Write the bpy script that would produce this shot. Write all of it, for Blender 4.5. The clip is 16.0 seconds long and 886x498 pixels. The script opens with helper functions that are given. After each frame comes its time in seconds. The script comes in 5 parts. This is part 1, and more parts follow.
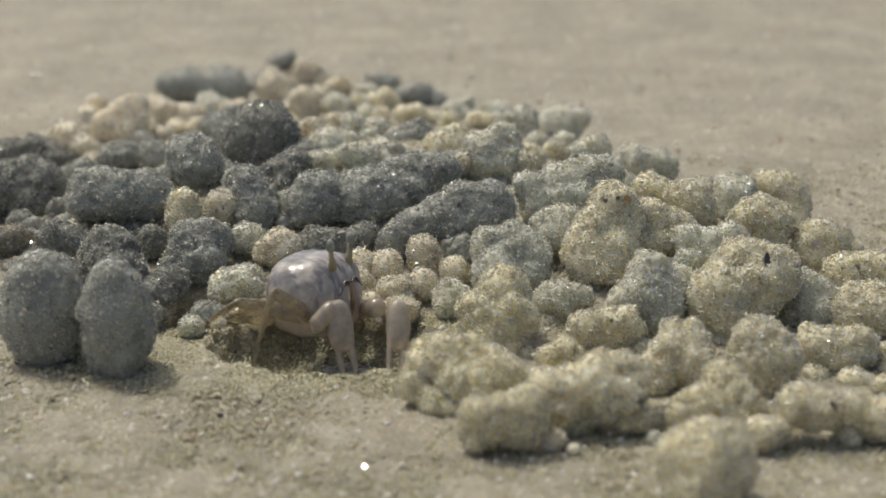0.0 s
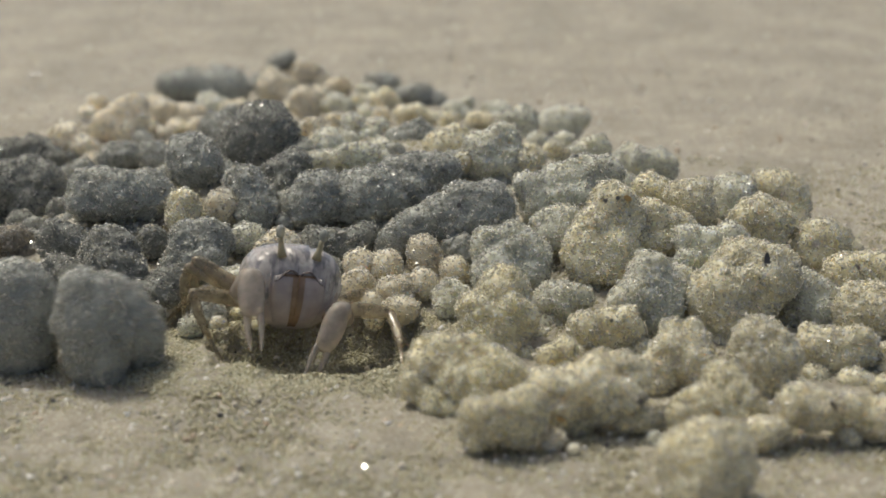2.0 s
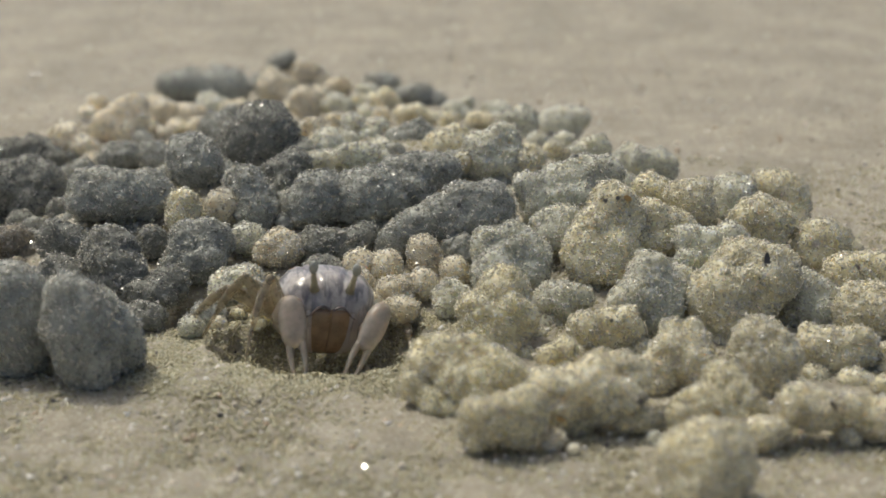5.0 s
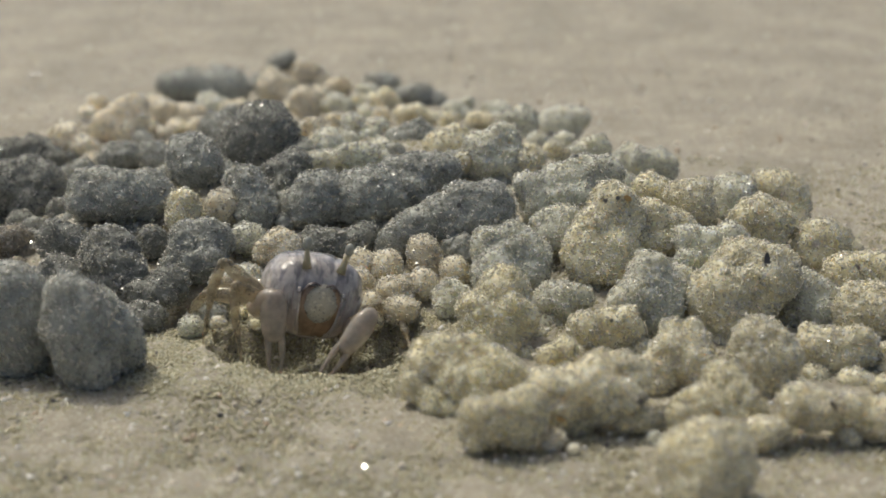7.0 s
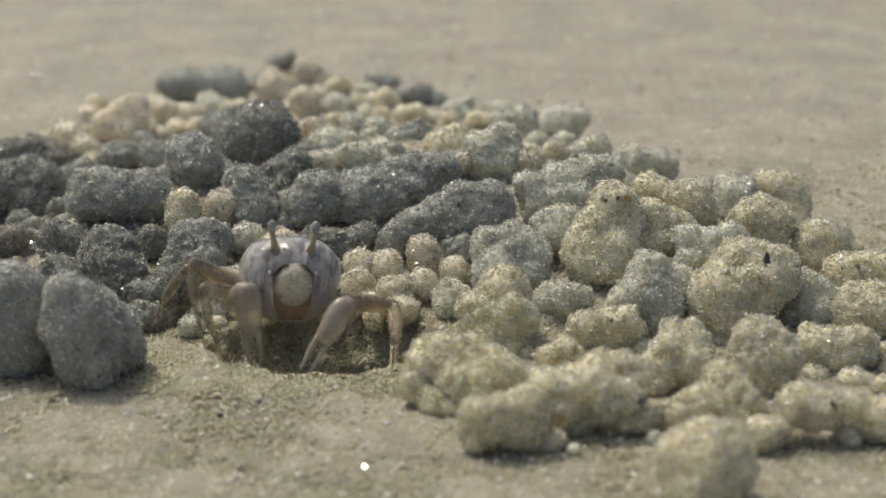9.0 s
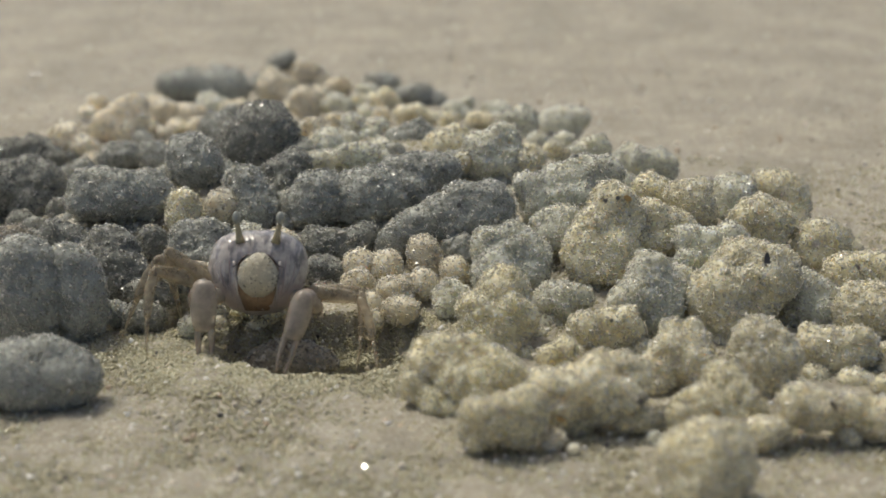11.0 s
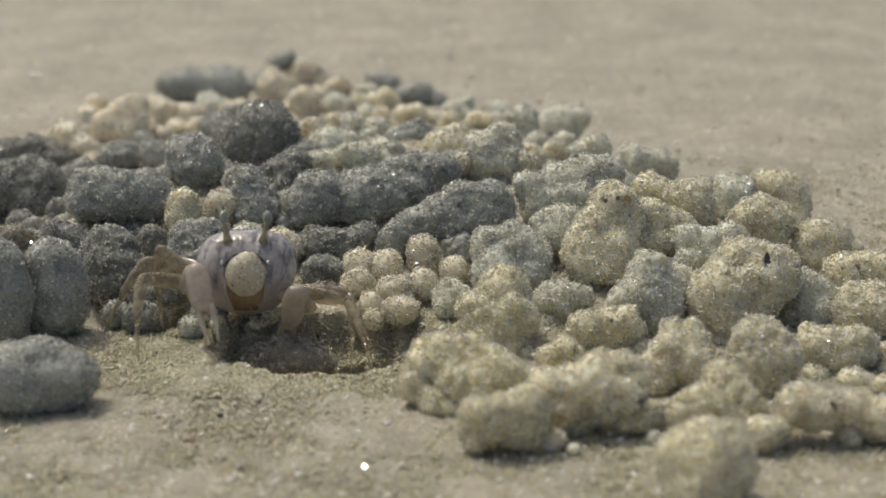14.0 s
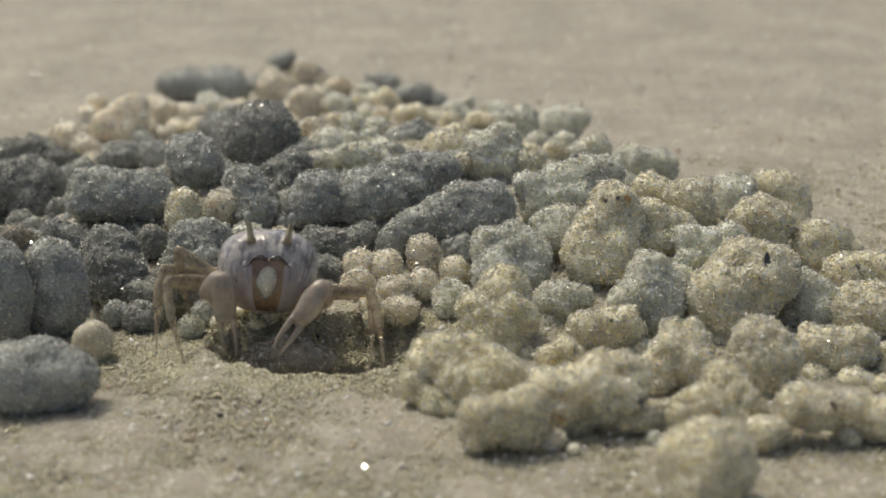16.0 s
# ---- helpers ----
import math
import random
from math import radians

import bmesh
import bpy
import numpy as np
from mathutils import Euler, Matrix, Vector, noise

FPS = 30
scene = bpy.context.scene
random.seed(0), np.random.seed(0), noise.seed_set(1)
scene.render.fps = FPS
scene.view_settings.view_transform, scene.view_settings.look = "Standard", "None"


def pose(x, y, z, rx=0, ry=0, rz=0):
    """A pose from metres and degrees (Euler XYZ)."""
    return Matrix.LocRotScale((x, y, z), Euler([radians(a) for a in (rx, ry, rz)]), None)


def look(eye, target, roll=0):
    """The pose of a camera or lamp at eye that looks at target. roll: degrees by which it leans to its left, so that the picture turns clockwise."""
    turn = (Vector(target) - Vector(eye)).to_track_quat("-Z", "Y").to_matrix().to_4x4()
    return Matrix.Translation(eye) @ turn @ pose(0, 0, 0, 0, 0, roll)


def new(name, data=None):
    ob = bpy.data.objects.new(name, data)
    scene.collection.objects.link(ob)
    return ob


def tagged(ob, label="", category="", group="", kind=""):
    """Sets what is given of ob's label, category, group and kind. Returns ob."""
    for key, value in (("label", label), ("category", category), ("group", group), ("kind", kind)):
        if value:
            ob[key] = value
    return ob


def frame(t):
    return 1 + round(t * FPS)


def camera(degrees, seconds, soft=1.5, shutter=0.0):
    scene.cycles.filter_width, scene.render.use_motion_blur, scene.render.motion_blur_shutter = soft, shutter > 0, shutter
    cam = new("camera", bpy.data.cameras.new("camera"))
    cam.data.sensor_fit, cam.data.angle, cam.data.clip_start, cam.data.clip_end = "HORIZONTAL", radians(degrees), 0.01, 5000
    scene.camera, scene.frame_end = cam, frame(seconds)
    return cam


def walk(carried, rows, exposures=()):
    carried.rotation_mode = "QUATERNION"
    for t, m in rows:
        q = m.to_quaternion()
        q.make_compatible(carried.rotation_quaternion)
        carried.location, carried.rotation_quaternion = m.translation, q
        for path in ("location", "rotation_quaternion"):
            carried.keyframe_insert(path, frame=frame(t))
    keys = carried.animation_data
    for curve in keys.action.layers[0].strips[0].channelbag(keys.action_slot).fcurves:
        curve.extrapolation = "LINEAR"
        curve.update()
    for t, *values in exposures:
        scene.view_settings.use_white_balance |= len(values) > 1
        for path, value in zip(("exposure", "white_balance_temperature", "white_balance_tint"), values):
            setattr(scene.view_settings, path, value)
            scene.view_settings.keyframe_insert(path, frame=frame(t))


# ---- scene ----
# A small pale crab digging at its burrow among pellets of wet sand, seen from a hand's width away.
MM = 0.001

# camera: still, on a long close-up lens
cam = camera(28.0, 16.0, shutter=0.5)
cam.data.dof.use_dof = True
cam.data.dof.focus_distance = 0.207
cam.data.dof.aperture_fstop = 33
VIEW = look((0, -0.17523, 0.06423), (0, 0.78576, -0.21235))
walk(cam, [(0, VIEW), (16, VIEW)], exposures=[(0, 0.0, 6900, 3.0), (16, 0.0, 6900, 3.0)])

# daylight: high sun from behind on the one side
SUN_EL, SUN_AZ = radians(62), radians(-46)
world = bpy.data.worlds.new("sky")
scene.world = world
world.use_nodes = True
sky = world.node_tree.nodes.new("ShaderNodeTexSky")
sky.sky_type = "NISHITA"
sky.sun_disc = False
sky.air_density = 0.45
sky.dust_density = 4.5
sky.ozone_density = 0.6
sky.sun_elevation = SUN_EL
sky.sun_rotation = SUN_AZ
world.node_tree.links.new(sky.outputs[0], world.node_tree.nodes["Background"].inputs[0])
world.node_tree.nodes["Background"].inputs[1].default_value = 0.138
sun = new("sun", bpy.data.lights.new("sun", "SUN"))
sun.data.energy = 1.38
sun.data.angle = radians(2.5)
sun.data.color = (1.0, 0.965, 0.9)
sun_from = Vector((math.sin(SUN_AZ) * math.cos(SUN_EL), math.cos(SUN_AZ) * math.cos(SUN_EL), math.sin(SUN_EL)))
sun.matrix_world = look(sun_from * 3, (0, 0, 0))


# ---- materials ----
def material(name):
    mat = bpy.data.materials.new(name)
    mat.use_nodes = True
    return mat, mat.node_tree, mat.node_tree.nodes["Principled BSDF"]


def add(tree, kind, **inputs):
    node = tree.nodes.new(kind)
    for key, value in inputs.items():
        node.inputs[key.replace("_", " ")].default_value = value
    return node


def ramp(tree, source, stops):
    node = tree.nodes.new("ShaderNodeValToRGB")
    while len(node.color_ramp.elements) < len(stops):
        node.color_ramp.elements.new(0.5)
    for el, (pos, col) in zip(node.color_ramp.elements, stops):
        el.position = pos
        el.color = (*col, 1) if isinstance(col, tuple) else (col, col, col, 1)
    tree.links.new(source, node.inputs[0])
    return node.outputs[0]


def multiply(tree, a, b, factor=1.0, kind="MULTIPLY"):
    node = tree.nodes.new("ShaderNodeMix")
    node.data_type, node.blend_type = "RGBA", kind
    node.inputs[0].default_value = factor
    tree.links.new(a, node.inputs[6])
    tree.links.new(b, node.inputs[7])
    return node.outputs[2]


def see_through(tree, shader, share, colour, gloss=0.0):
    """Lets a share of the light pass straight through a thin clear thing; a wet one shines besides."""
    glassy = tree.nodes.new("ShaderNodeBsdfTransparent")
    glassy.inputs[0].default_value = colour
    blend = tree.nodes.new("ShaderNodeMixShader")
    blend.inputs[0].default_value = share
    tree.links.new(shader.outputs[0], blend.inputs[1])
    tree.links.new(glassy.outputs[0], blend.inputs[2])
    last = blend
    if gloss:
        shine = add(tree, "ShaderNodeBsdfGlossy", Roughness=gloss)
        last = tree.nodes.new("ShaderNodeMixShader")
        last.inputs[0].default_value = 0.055
        tree.links.new(blend.outputs[0], last.inputs[1])
        tree.links.new(shine.outputs[0], last.inputs[2])
    tree.links.new(last.outputs[0], tree.nodes["Material Output"].inputs[0])


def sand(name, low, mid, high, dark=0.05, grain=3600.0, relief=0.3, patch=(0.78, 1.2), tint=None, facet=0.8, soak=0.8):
    """Wet or dry sand: grains of their own tone, dark specks, clear glinting quartz."""
    mat, tree, shader = material(name)
    where = tree.nodes.new("ShaderNodeTexCoord").outputs["Object"]
    cells = add(tree, "ShaderNodeTexVoronoi", Scale=grain, Randomness=1.0)
    fine = add(tree, "ShaderNodeTexVoronoi", Scale=grain * 2.1, Randomness=1.0)
    mid_noise = add(tree, "ShaderNodeTexNoise", Scale=330.0, Detail=4.0)
    wide_noise = add(tree, "ShaderNodeTexNoise", Scale=60.0, Detail=3.0)
    for node in (cells, fine, mid_noise, wide_noise):
        tree.links.new(where, node.inputs["Vector"])
    split = tree.nodes.new("ShaderNodeSeparateColor")
    tree.links.new(cells.outputs["Color"], split.inputs[0])
    speck = (0.035, 0.033, 0.032)
    tone = ramp(tree, split.outputs[0], [(0.0, speck), (dark, speck), (dark + 0.002, low), (0.5, mid), (0.86, high), (1.0, tuple(min(0.85, c * 1.5) for c in high))])
    patches = ramp(tree, mid_noise.outputs[0], [(0.32, patch[0]), (0.68, patch[1])])
    tone = multiply(tree, tone, patches)
    tone = multiply(tree, tone, ramp(tree, wide_noise.outputs[0], [(0.35, 0.86), (0.65, 1.12)]))
    own = tree.nodes.new("ShaderNodeObjectInfo")
    tone = multiply(tree, tone, ramp(tree, own.outputs["Random"], [(0.0, 0.88), (1.0, 1.12)]))
    if tint:
        stain = add(tree, "ShaderNodeTexNoise", Scale=170.0, Detail=3.0)
        tree.links.new(where, stain.inputs["Vector"])
        tone2 = tree.nodes.new("ShaderNodeMix")
        tone2.data_type, tone2.blend_type = "RGBA", "MULTIPLY"
        tree.links.new(ramp(tree, stain.outputs[0], [(0.45, 0.0), (0.62, 1.0)]), tone2.inputs[0])
        tree.links.new(tone, tone2.inputs[6])
        tone2.inputs[7].default_value = (*tint, 1)
        tone = tone2.outputs[2]
    tree.links.new(tone, shader.inputs["Base Color"])
    shader.inputs["Roughness"].default_value = 0.7
    shader.inputs["Specular IOR Level"].default_value = 0.3
    shader.inputs["Subsurface Weight"].default_value = soak
    shader.inputs["Subsurface Radius"].default_value = (1.0, 0.92, 0.76)
    shader.inputs["Subsurface Scale"].default_value = 0.0026
    joined = tree.nodes.new("ShaderNodeMath")
    joined.operation = "MULTIPLY_ADD"
    tree.links.new(fine.outputs["Distance"], joined.inputs[0])
    joined.inputs[1].default_value = 0.4
    tree.links.new(cells.outputs["Distance"], joined.inputs[2])
    bump = add(tree, "ShaderNodeBump", Strength=relief, Distance=0.00022)
    bump.invert = True
    tree.links.new(joined.outputs[0], bump.inputs["Height"])
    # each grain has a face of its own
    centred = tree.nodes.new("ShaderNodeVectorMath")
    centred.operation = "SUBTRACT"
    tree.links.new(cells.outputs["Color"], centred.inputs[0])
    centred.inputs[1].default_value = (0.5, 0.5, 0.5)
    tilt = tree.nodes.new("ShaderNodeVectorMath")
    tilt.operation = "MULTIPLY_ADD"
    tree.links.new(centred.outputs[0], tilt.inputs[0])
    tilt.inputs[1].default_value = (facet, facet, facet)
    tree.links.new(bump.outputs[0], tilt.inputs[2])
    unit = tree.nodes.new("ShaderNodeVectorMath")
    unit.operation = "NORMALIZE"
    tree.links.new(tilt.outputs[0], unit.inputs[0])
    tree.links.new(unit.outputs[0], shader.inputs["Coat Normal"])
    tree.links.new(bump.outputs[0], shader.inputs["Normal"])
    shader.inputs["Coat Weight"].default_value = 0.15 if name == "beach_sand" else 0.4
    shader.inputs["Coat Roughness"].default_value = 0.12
    return mat


def grains(name, low, mid, high, dark=0.01, clear=0.0):
    """Separate grains of sand: every one of its own tone, glassy on its faces."""
    mat, tree, shader = material(name)
    island = tree.nodes.new("ShaderNodeNewGeometry").outputs["Random Per Island"]
    speck = (0.04, 0.038, 0.036)
    bright = tuple(min(0.82, c * 1.3) for c in high)
    tone = ramp(tree, island, [(0.0, speck), (dark, speck), (dark + 0.002, low), (0.4, mid), (0.75, high), (1.0, bright)])
    where = tree.nodes.new("ShaderNodeTexCoord").outputs["Object"]
    drift = add(tree, "ShaderNodeTexNoise", Scale=330.0, Detail=3.0)
    tree.links.new(where, drift.inputs["Vector"])
    tone = multiply(tree, tone, ramp(tree, drift.outputs[0], [(0.32, 0.92), (0.68, 1.08)]))
    tree.links.new(tone, shader.inputs["Base Color"])
    shader.inputs["Roughness"].default_value = 0.3
    shader.inputs["Specular IOR Level"].default_value = 0.38
    shader.inputs["Subsurface Weight"].default_value = 0.0
    shader.inputs["Subsurface Radius"].default_value = (1.0, 0.96, 0.88)
    shader.inputs["Subsurface Scale"].default_value = 0.0005
    if clear:
        see_through(tree, shader, clear, (0.99, 0.985, 0.97, 1), 0.16)
        shader.inputs["Roughness"].default_value = 0.24
        shader.inputs["Specular IOR Level"].default_value = 1.0
        shader.inputs["Subsurface Scale"].default_value = 0.0003
    return mat


GRAINS = {}


def nearer(a, b, share):
    return tuple(u + (v - u) * share for u, v in zip(a, b))


def sand_pair(name, low, mid, high, dark=0.003, **more):
    if name != "beach_sand":
        low, mid, high = [tuple(v * 1.02 for v in c) for c in (nearer(low, mid, 0.75), mid, nearer(high, mid, 0.6))]
        more.setdefault("soak", 1.0)
        more.setdefault("patch", (0.9, 1.08))
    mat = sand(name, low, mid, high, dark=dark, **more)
    GRAINS[mat] = grains(name + "_grains", *[nearer(tuple(min(0.85, v * 1.1) for v in c), (0.84, 0.83, 0.78), 0.1) for c in (low, mid, high)], dark * 4, 0.62)
    if name == "beach_sand":
        GRAINS[mat] = grains("loose_beach_grains", (0.53, 0.485, 0.3), (0.61, 0.565, 0.365), (0.74, 0.695, 0.48), dark, 0.4)
    return mat


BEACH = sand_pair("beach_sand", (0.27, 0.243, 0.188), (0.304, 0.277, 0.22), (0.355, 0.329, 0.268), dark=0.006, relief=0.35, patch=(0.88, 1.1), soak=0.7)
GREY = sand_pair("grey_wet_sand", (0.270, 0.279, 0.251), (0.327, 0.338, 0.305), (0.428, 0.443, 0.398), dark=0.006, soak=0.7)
# truly dark grey pellets, and grey ones whose shade is put into the colour
DARK = sand_pair("dark_and_shaded_grey_sand", (0.156, 0.161, 0.142), (0.196, 0.202, 0.178), (0.275, 0.284, 0.250), dark=0.006, soak=0.7)
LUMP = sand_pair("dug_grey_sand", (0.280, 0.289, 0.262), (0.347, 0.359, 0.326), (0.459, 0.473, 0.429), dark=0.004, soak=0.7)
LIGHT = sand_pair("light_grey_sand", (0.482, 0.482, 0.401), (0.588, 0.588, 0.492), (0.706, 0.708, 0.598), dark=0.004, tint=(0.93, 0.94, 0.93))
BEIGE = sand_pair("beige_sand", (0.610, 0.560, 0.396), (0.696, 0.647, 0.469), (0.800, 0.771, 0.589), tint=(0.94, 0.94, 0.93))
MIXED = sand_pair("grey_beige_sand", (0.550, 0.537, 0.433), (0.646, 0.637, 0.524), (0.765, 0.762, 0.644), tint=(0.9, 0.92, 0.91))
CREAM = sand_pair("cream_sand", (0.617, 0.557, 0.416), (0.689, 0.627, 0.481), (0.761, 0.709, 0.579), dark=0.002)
# sand lying in deep shade: the shade is put into this brown
SHADE_BROWN = sand_pair("shade_brown_sand", (0.18, 0.158, 0.122), (0.23, 0.205, 0.16), (0.3, 0.27, 0.215))
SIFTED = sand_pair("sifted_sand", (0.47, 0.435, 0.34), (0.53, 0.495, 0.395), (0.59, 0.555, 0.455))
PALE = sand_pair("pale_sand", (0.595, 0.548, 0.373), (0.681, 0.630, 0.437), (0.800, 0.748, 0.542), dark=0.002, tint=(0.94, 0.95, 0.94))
# brown is the tone with shade worked into it
TONES = {GREY: "grey", LUMP: "grey", LIGHT: "light grey", DARK: "dark grey", BEIGE: "beige", MIXED: "grey and beige", SHADE_BROWN: "brown", SIFTED: "pale", CREAM: "cream-coloured", PALE: "pale"}


def plain(name, colour, rough=0.4, spec=0.5, clear=0.0, sss=0.0, vary=0.15, scale=600.0, stripe=None):
    """Living shell: smooth, mottled, with some light going into it."""
    mat, tree, shader = material(name)
    where = tree.nodes.new("ShaderNodeTexCoord").outputs["Object"]
    mottle = add(tree, "ShaderNodeTexNoise", Scale=scale, Detail=5.0, Roughness=0.6)
    tree.links.new(where, mottle.inputs["Vector"])
    low, high = tuple(c * (1 - vary) for c in colour), tuple(min(0.9, c * (1 + vary)) for c in colour)
    tone = ramp(tree, mottle.outputs[0], [(0.3, low), (0.7, high)])
    if stripe:
        stretch = tree.nodes.new("ShaderNodeMapping")
        stretch.inputs["Scale"].default_value = stripe[0]
        tree.links.new(where, stretch.inputs["Vector"])
        veins = add(tree, "ShaderNodeTexNoise", Scale=1.0, Detail=4.0, Distortion=0.6)
        tree.links.new(stretch.outputs[0], veins.inputs["Vector"])
        tone = multiply(tree, tone, ramp(tree, veins.outputs[0], [(0.4, stripe[1]), (0.52, (1.0, 1.0, 1.0))]))
    tree.links.new(tone, shader.inputs["Base Color"])
    shader.inputs["Roughness"].default_value = rough
    shader.inputs["Specular IOR Level"].default_value = spec
    if sss:
        shader.inputs["Subsurface Weight"].default_value = sss
        shader.inputs["Subsurface Radius"].default_value = (0.9, 0.6, 0.45)
        shader.inputs["Subsurface Scale"].default_value = 0.0004
    shader.inputs["Coat Weight"].default_value = 0.6
    shader.inputs["Coat Roughness"].default_value = 0.06
    bump = add(tree, "ShaderNodeBump", Strength=0.35, Distance=0.00012)
    tree.links.new(mottle.outputs[0], bump.inputs["Height"])
    tree.links.new(bump.outputs[0], shader.inputs["Normal"])
    if clear:
        see_through(tree, shader, clear, (0.95, 0.9, 0.8, 1))
    return mat


SHELL = plain("crab_shell", (0.45, 0.42, 0.4), rough=0.24, sss=0.25, vary=0.38, scale=700.0, stripe=((1300.0, 300.0, 380.0), (0.52, 0.53, 0.59)))
BELLY = plain("crab_belly", (0.37, 0.32, 0.305), rough=0.3, sss=0.2, vary=0.2)
CLAW = plain("claw_shell", (0.5, 0.45, 0.4), rough=0.15, spec=0.7, sss=0.3, vary=0.28, clear=0.48, scale=900.0)
LIMB = plain("leg_shell", (0.38, 0.33, 0.24), rough=0.12, spec=0.8, sss=0.2, vary=0.5, clear=0.52, scale=1100.0)
MOUTH = plain("mouthpart_shell", (0.235, 0.15, 0.09), rough=0.25, sss=0.2, vary=0.4)
BROW = plain("dark_rim", (0.14, 0.11, 0.105), rough=0.15, vary=0.3)
STALK = plain("eyestalk_skin", (0.33, 0.3, 0.19), rough=0.3, sss=0.2, vary=0.3, clear=0.3)
EYE = plain("eye_surface", (0.34, 0.36, 0.33), rough=0.08, vary=0.3, scale=1500.0, clear=0.25)
QUARTZ, tree_q, shader_q = material("quartz_grain")
shader_q.inputs["Base Color"].default_value = (0.74, 0.71, 0.64, 1)
shader_q.inputs["Roughness"].default_value = 0.25
shader_q.inputs["Specular IOR Level"].default_value = 1.0
see_through(tree_q, shader_q, 0.55, (0.97, 0.97, 0.97, 1), 0.1)
CHIP = grains("shell_chip", (0.45, 0.33, 0.22), (0.62, 0.56, 0.46), (0.72, 0.68, 0.62), 0.0)
AMBER, tree_a, shader_a = material("amber_flake")
shader_a.inputs["Base Color"].default_value = (0.42, 0.27, 0.09, 1)
shader_a.inputs["Roughness"].default_value = 0.4
FLECK, tree_f, shader_f = material("dark_mineral_grain")
shader_f.inputs["Base Color"].default_value = (0.085, 0.08, 0.075, 1)
shader_f.inputs["Roughness"].default_value = 0.35


# ---- mesh helpers ----
rng = np.random.default_rng(7)


def mesh_of(name, verts, faces, mats, index=None, smooth=True):
    me = bpy.data.meshes.new(name)
    me.from_pydata([tuple(v) for v in verts], [], [tuple(q) for q in faces])
    for m in mats:
        me.materials.append(m)
    me.polygons.foreach_set("use_smooth", [smooth] * len(me.polygons))
    if index is not None:
        me.polygons.foreach_set("material_index", index)
    me.update()
    return me


def grain_mesh(name, verts, tris, mats, rounded=True):
    """The same for many small triangles."""
    me = bpy.data.meshes.new(name)
    me.vertices.add(len(verts))
    me.vertices.foreach_set("co", np.ascontiguousarray(verts, np.float32).ravel())
    me.loops.add(tris.size)
    me.loops.foreach_set("vertex_index", tris.astype(np.int32).ravel())
    me.polygons.add(len(tris))
    me.polygons.foreach_set("loop_start", np.arange(0, tris.size, 3))
    for m in mats:
        me.materials.append(m)
    me.polygons.foreach_set("use_smooth", np.full(len(tris), rounded))
    me.update(calc_edges=True)
    return me


def part(name, me, parent, label=""):
    ob = new(name, me)
    ob.parent = parent
    return tagged(ob, label)


def ball(level):
    bm = bmesh.new()
    bmesh.ops.create_icosphere(bm, subdivisions=level, radius=1.0)
    v = np.array([tuple(x.co) for x in bm.verts])
    q = np.array([[x.index for x in p.verts] for p in bm.faces])
    bm.free()
    return v / np.linalg.norm(v, axis=1)[:, None], q


BALLS = {n: ball(n) for n in (3, 4, 5, 6)}


def rough_noise(points, scale, seed, octaves=1):
    off = Vector((seed * 3.7, seed * 1.3, seed * 2.1))
    return np.array([noise.fractal(Vector(p) * scale + off, 0.9, 2.0, octaves) for p in points])


OCTA_V = np.array([(1, 0, 0), (-1, 0, 0), (0, 1, 0), (0, -1, 0), (0, 0, 1), (0, 0, -1)], float)
OCTA_F = np.array([(0, 2, 4), (2, 1, 4), (1, 3, 4), (3, 0, 4), (2, 0, 5), (1, 2, 5), (3, 1, 5), (0, 3, 5)])


def crystals(centres, sizes):
    """Small angular grains, each squashed and turned its own way."""
    n = len(centres)
    v = OCTA_V[None] * (sizes[:, None, None] * rng.uniform(0.75, 1.2, (n, 1, 3)))
    v = v + rng.normal(0, 0.1, (n, 6, 3)) * sizes[:, None, None]
    q = rng.normal(size=(n, 4))
    q /= np.linalg.norm(q, axis=1)[:, None]
    w, x, y, z = q.T
    r = np.stack([np.stack([1 - 2 * (y * y + z * z), 2 * (x * y - z * w), 2 * (x * z + y * w)], 1),
                  np.stack([2 * (x * y + z * w), 1 - 2 * (x * x + z * z), 2 * (y * z - x * w)], 1),
                  np.stack([2 * (x * z - y * w), 2 * (y * z + x * w), 1 - 2 * (x * x + y * y)], 1)], 1)
    v = np.einsum("nij,nkj->nki", r, v) + centres[:, None]
    faces = OCTA_F[None] + (np.arange(n) * 6)[:, None, None]
    return v.reshape(-1, 3), faces.reshape(-1, 3)


# ---- ground ----
PIT_X, PIT_Y = -13.6, 6.7


def ground_height(x, y):
    """The beach in millimetres: a low heap, and the burrow's bowl dug into it."""
    heap = 10.0 * np.exp(-((x + 5) / 38) ** 2 - ((y - 68) / 38) ** 2)
    heap = heap + 6.0 * np.exp(-((x - 26) / 16) ** 2 - ((y - 36) / 15) ** 2)
    heap = heap + 5.0 * np.exp(-((x + 38) / 14) ** 2 - ((y - 46) / 14) ** 2)
    edge = 1 + 0.05 * np.sin(x * 0.9 + 1) + 0.04 * np.sin(x * 2.3) + 0.03 * np.sin(y * 1.7)
    r = np.hypot((x - PIT_X - 1.0) / 12.4, (y - PIT_Y - 0.6) / 8.8) * edge
    bowl = -4.6 * np.clip(1 - np.clip(r, 0, 1) ** 5, 0, 1)
    lip = 0.3 * np.exp(-((r - 1.08) / 0.12) ** 2)
    shaft = np.hypot((x - PIT_X - 5.0) / 5.2, (y - PIT_Y - 0.3) / 5.0) * edge
    hole = -3.2 * np.clip(1 - np.clip(shaft, 0, 1) ** 4, 0, 1)
    hollow = -4.5 * np.exp(-((x + 32.0) / 9.0) ** 2 - ((y - 19.5) / 4.0) ** 2)
    return heap + bowl + lip + hole + hollow


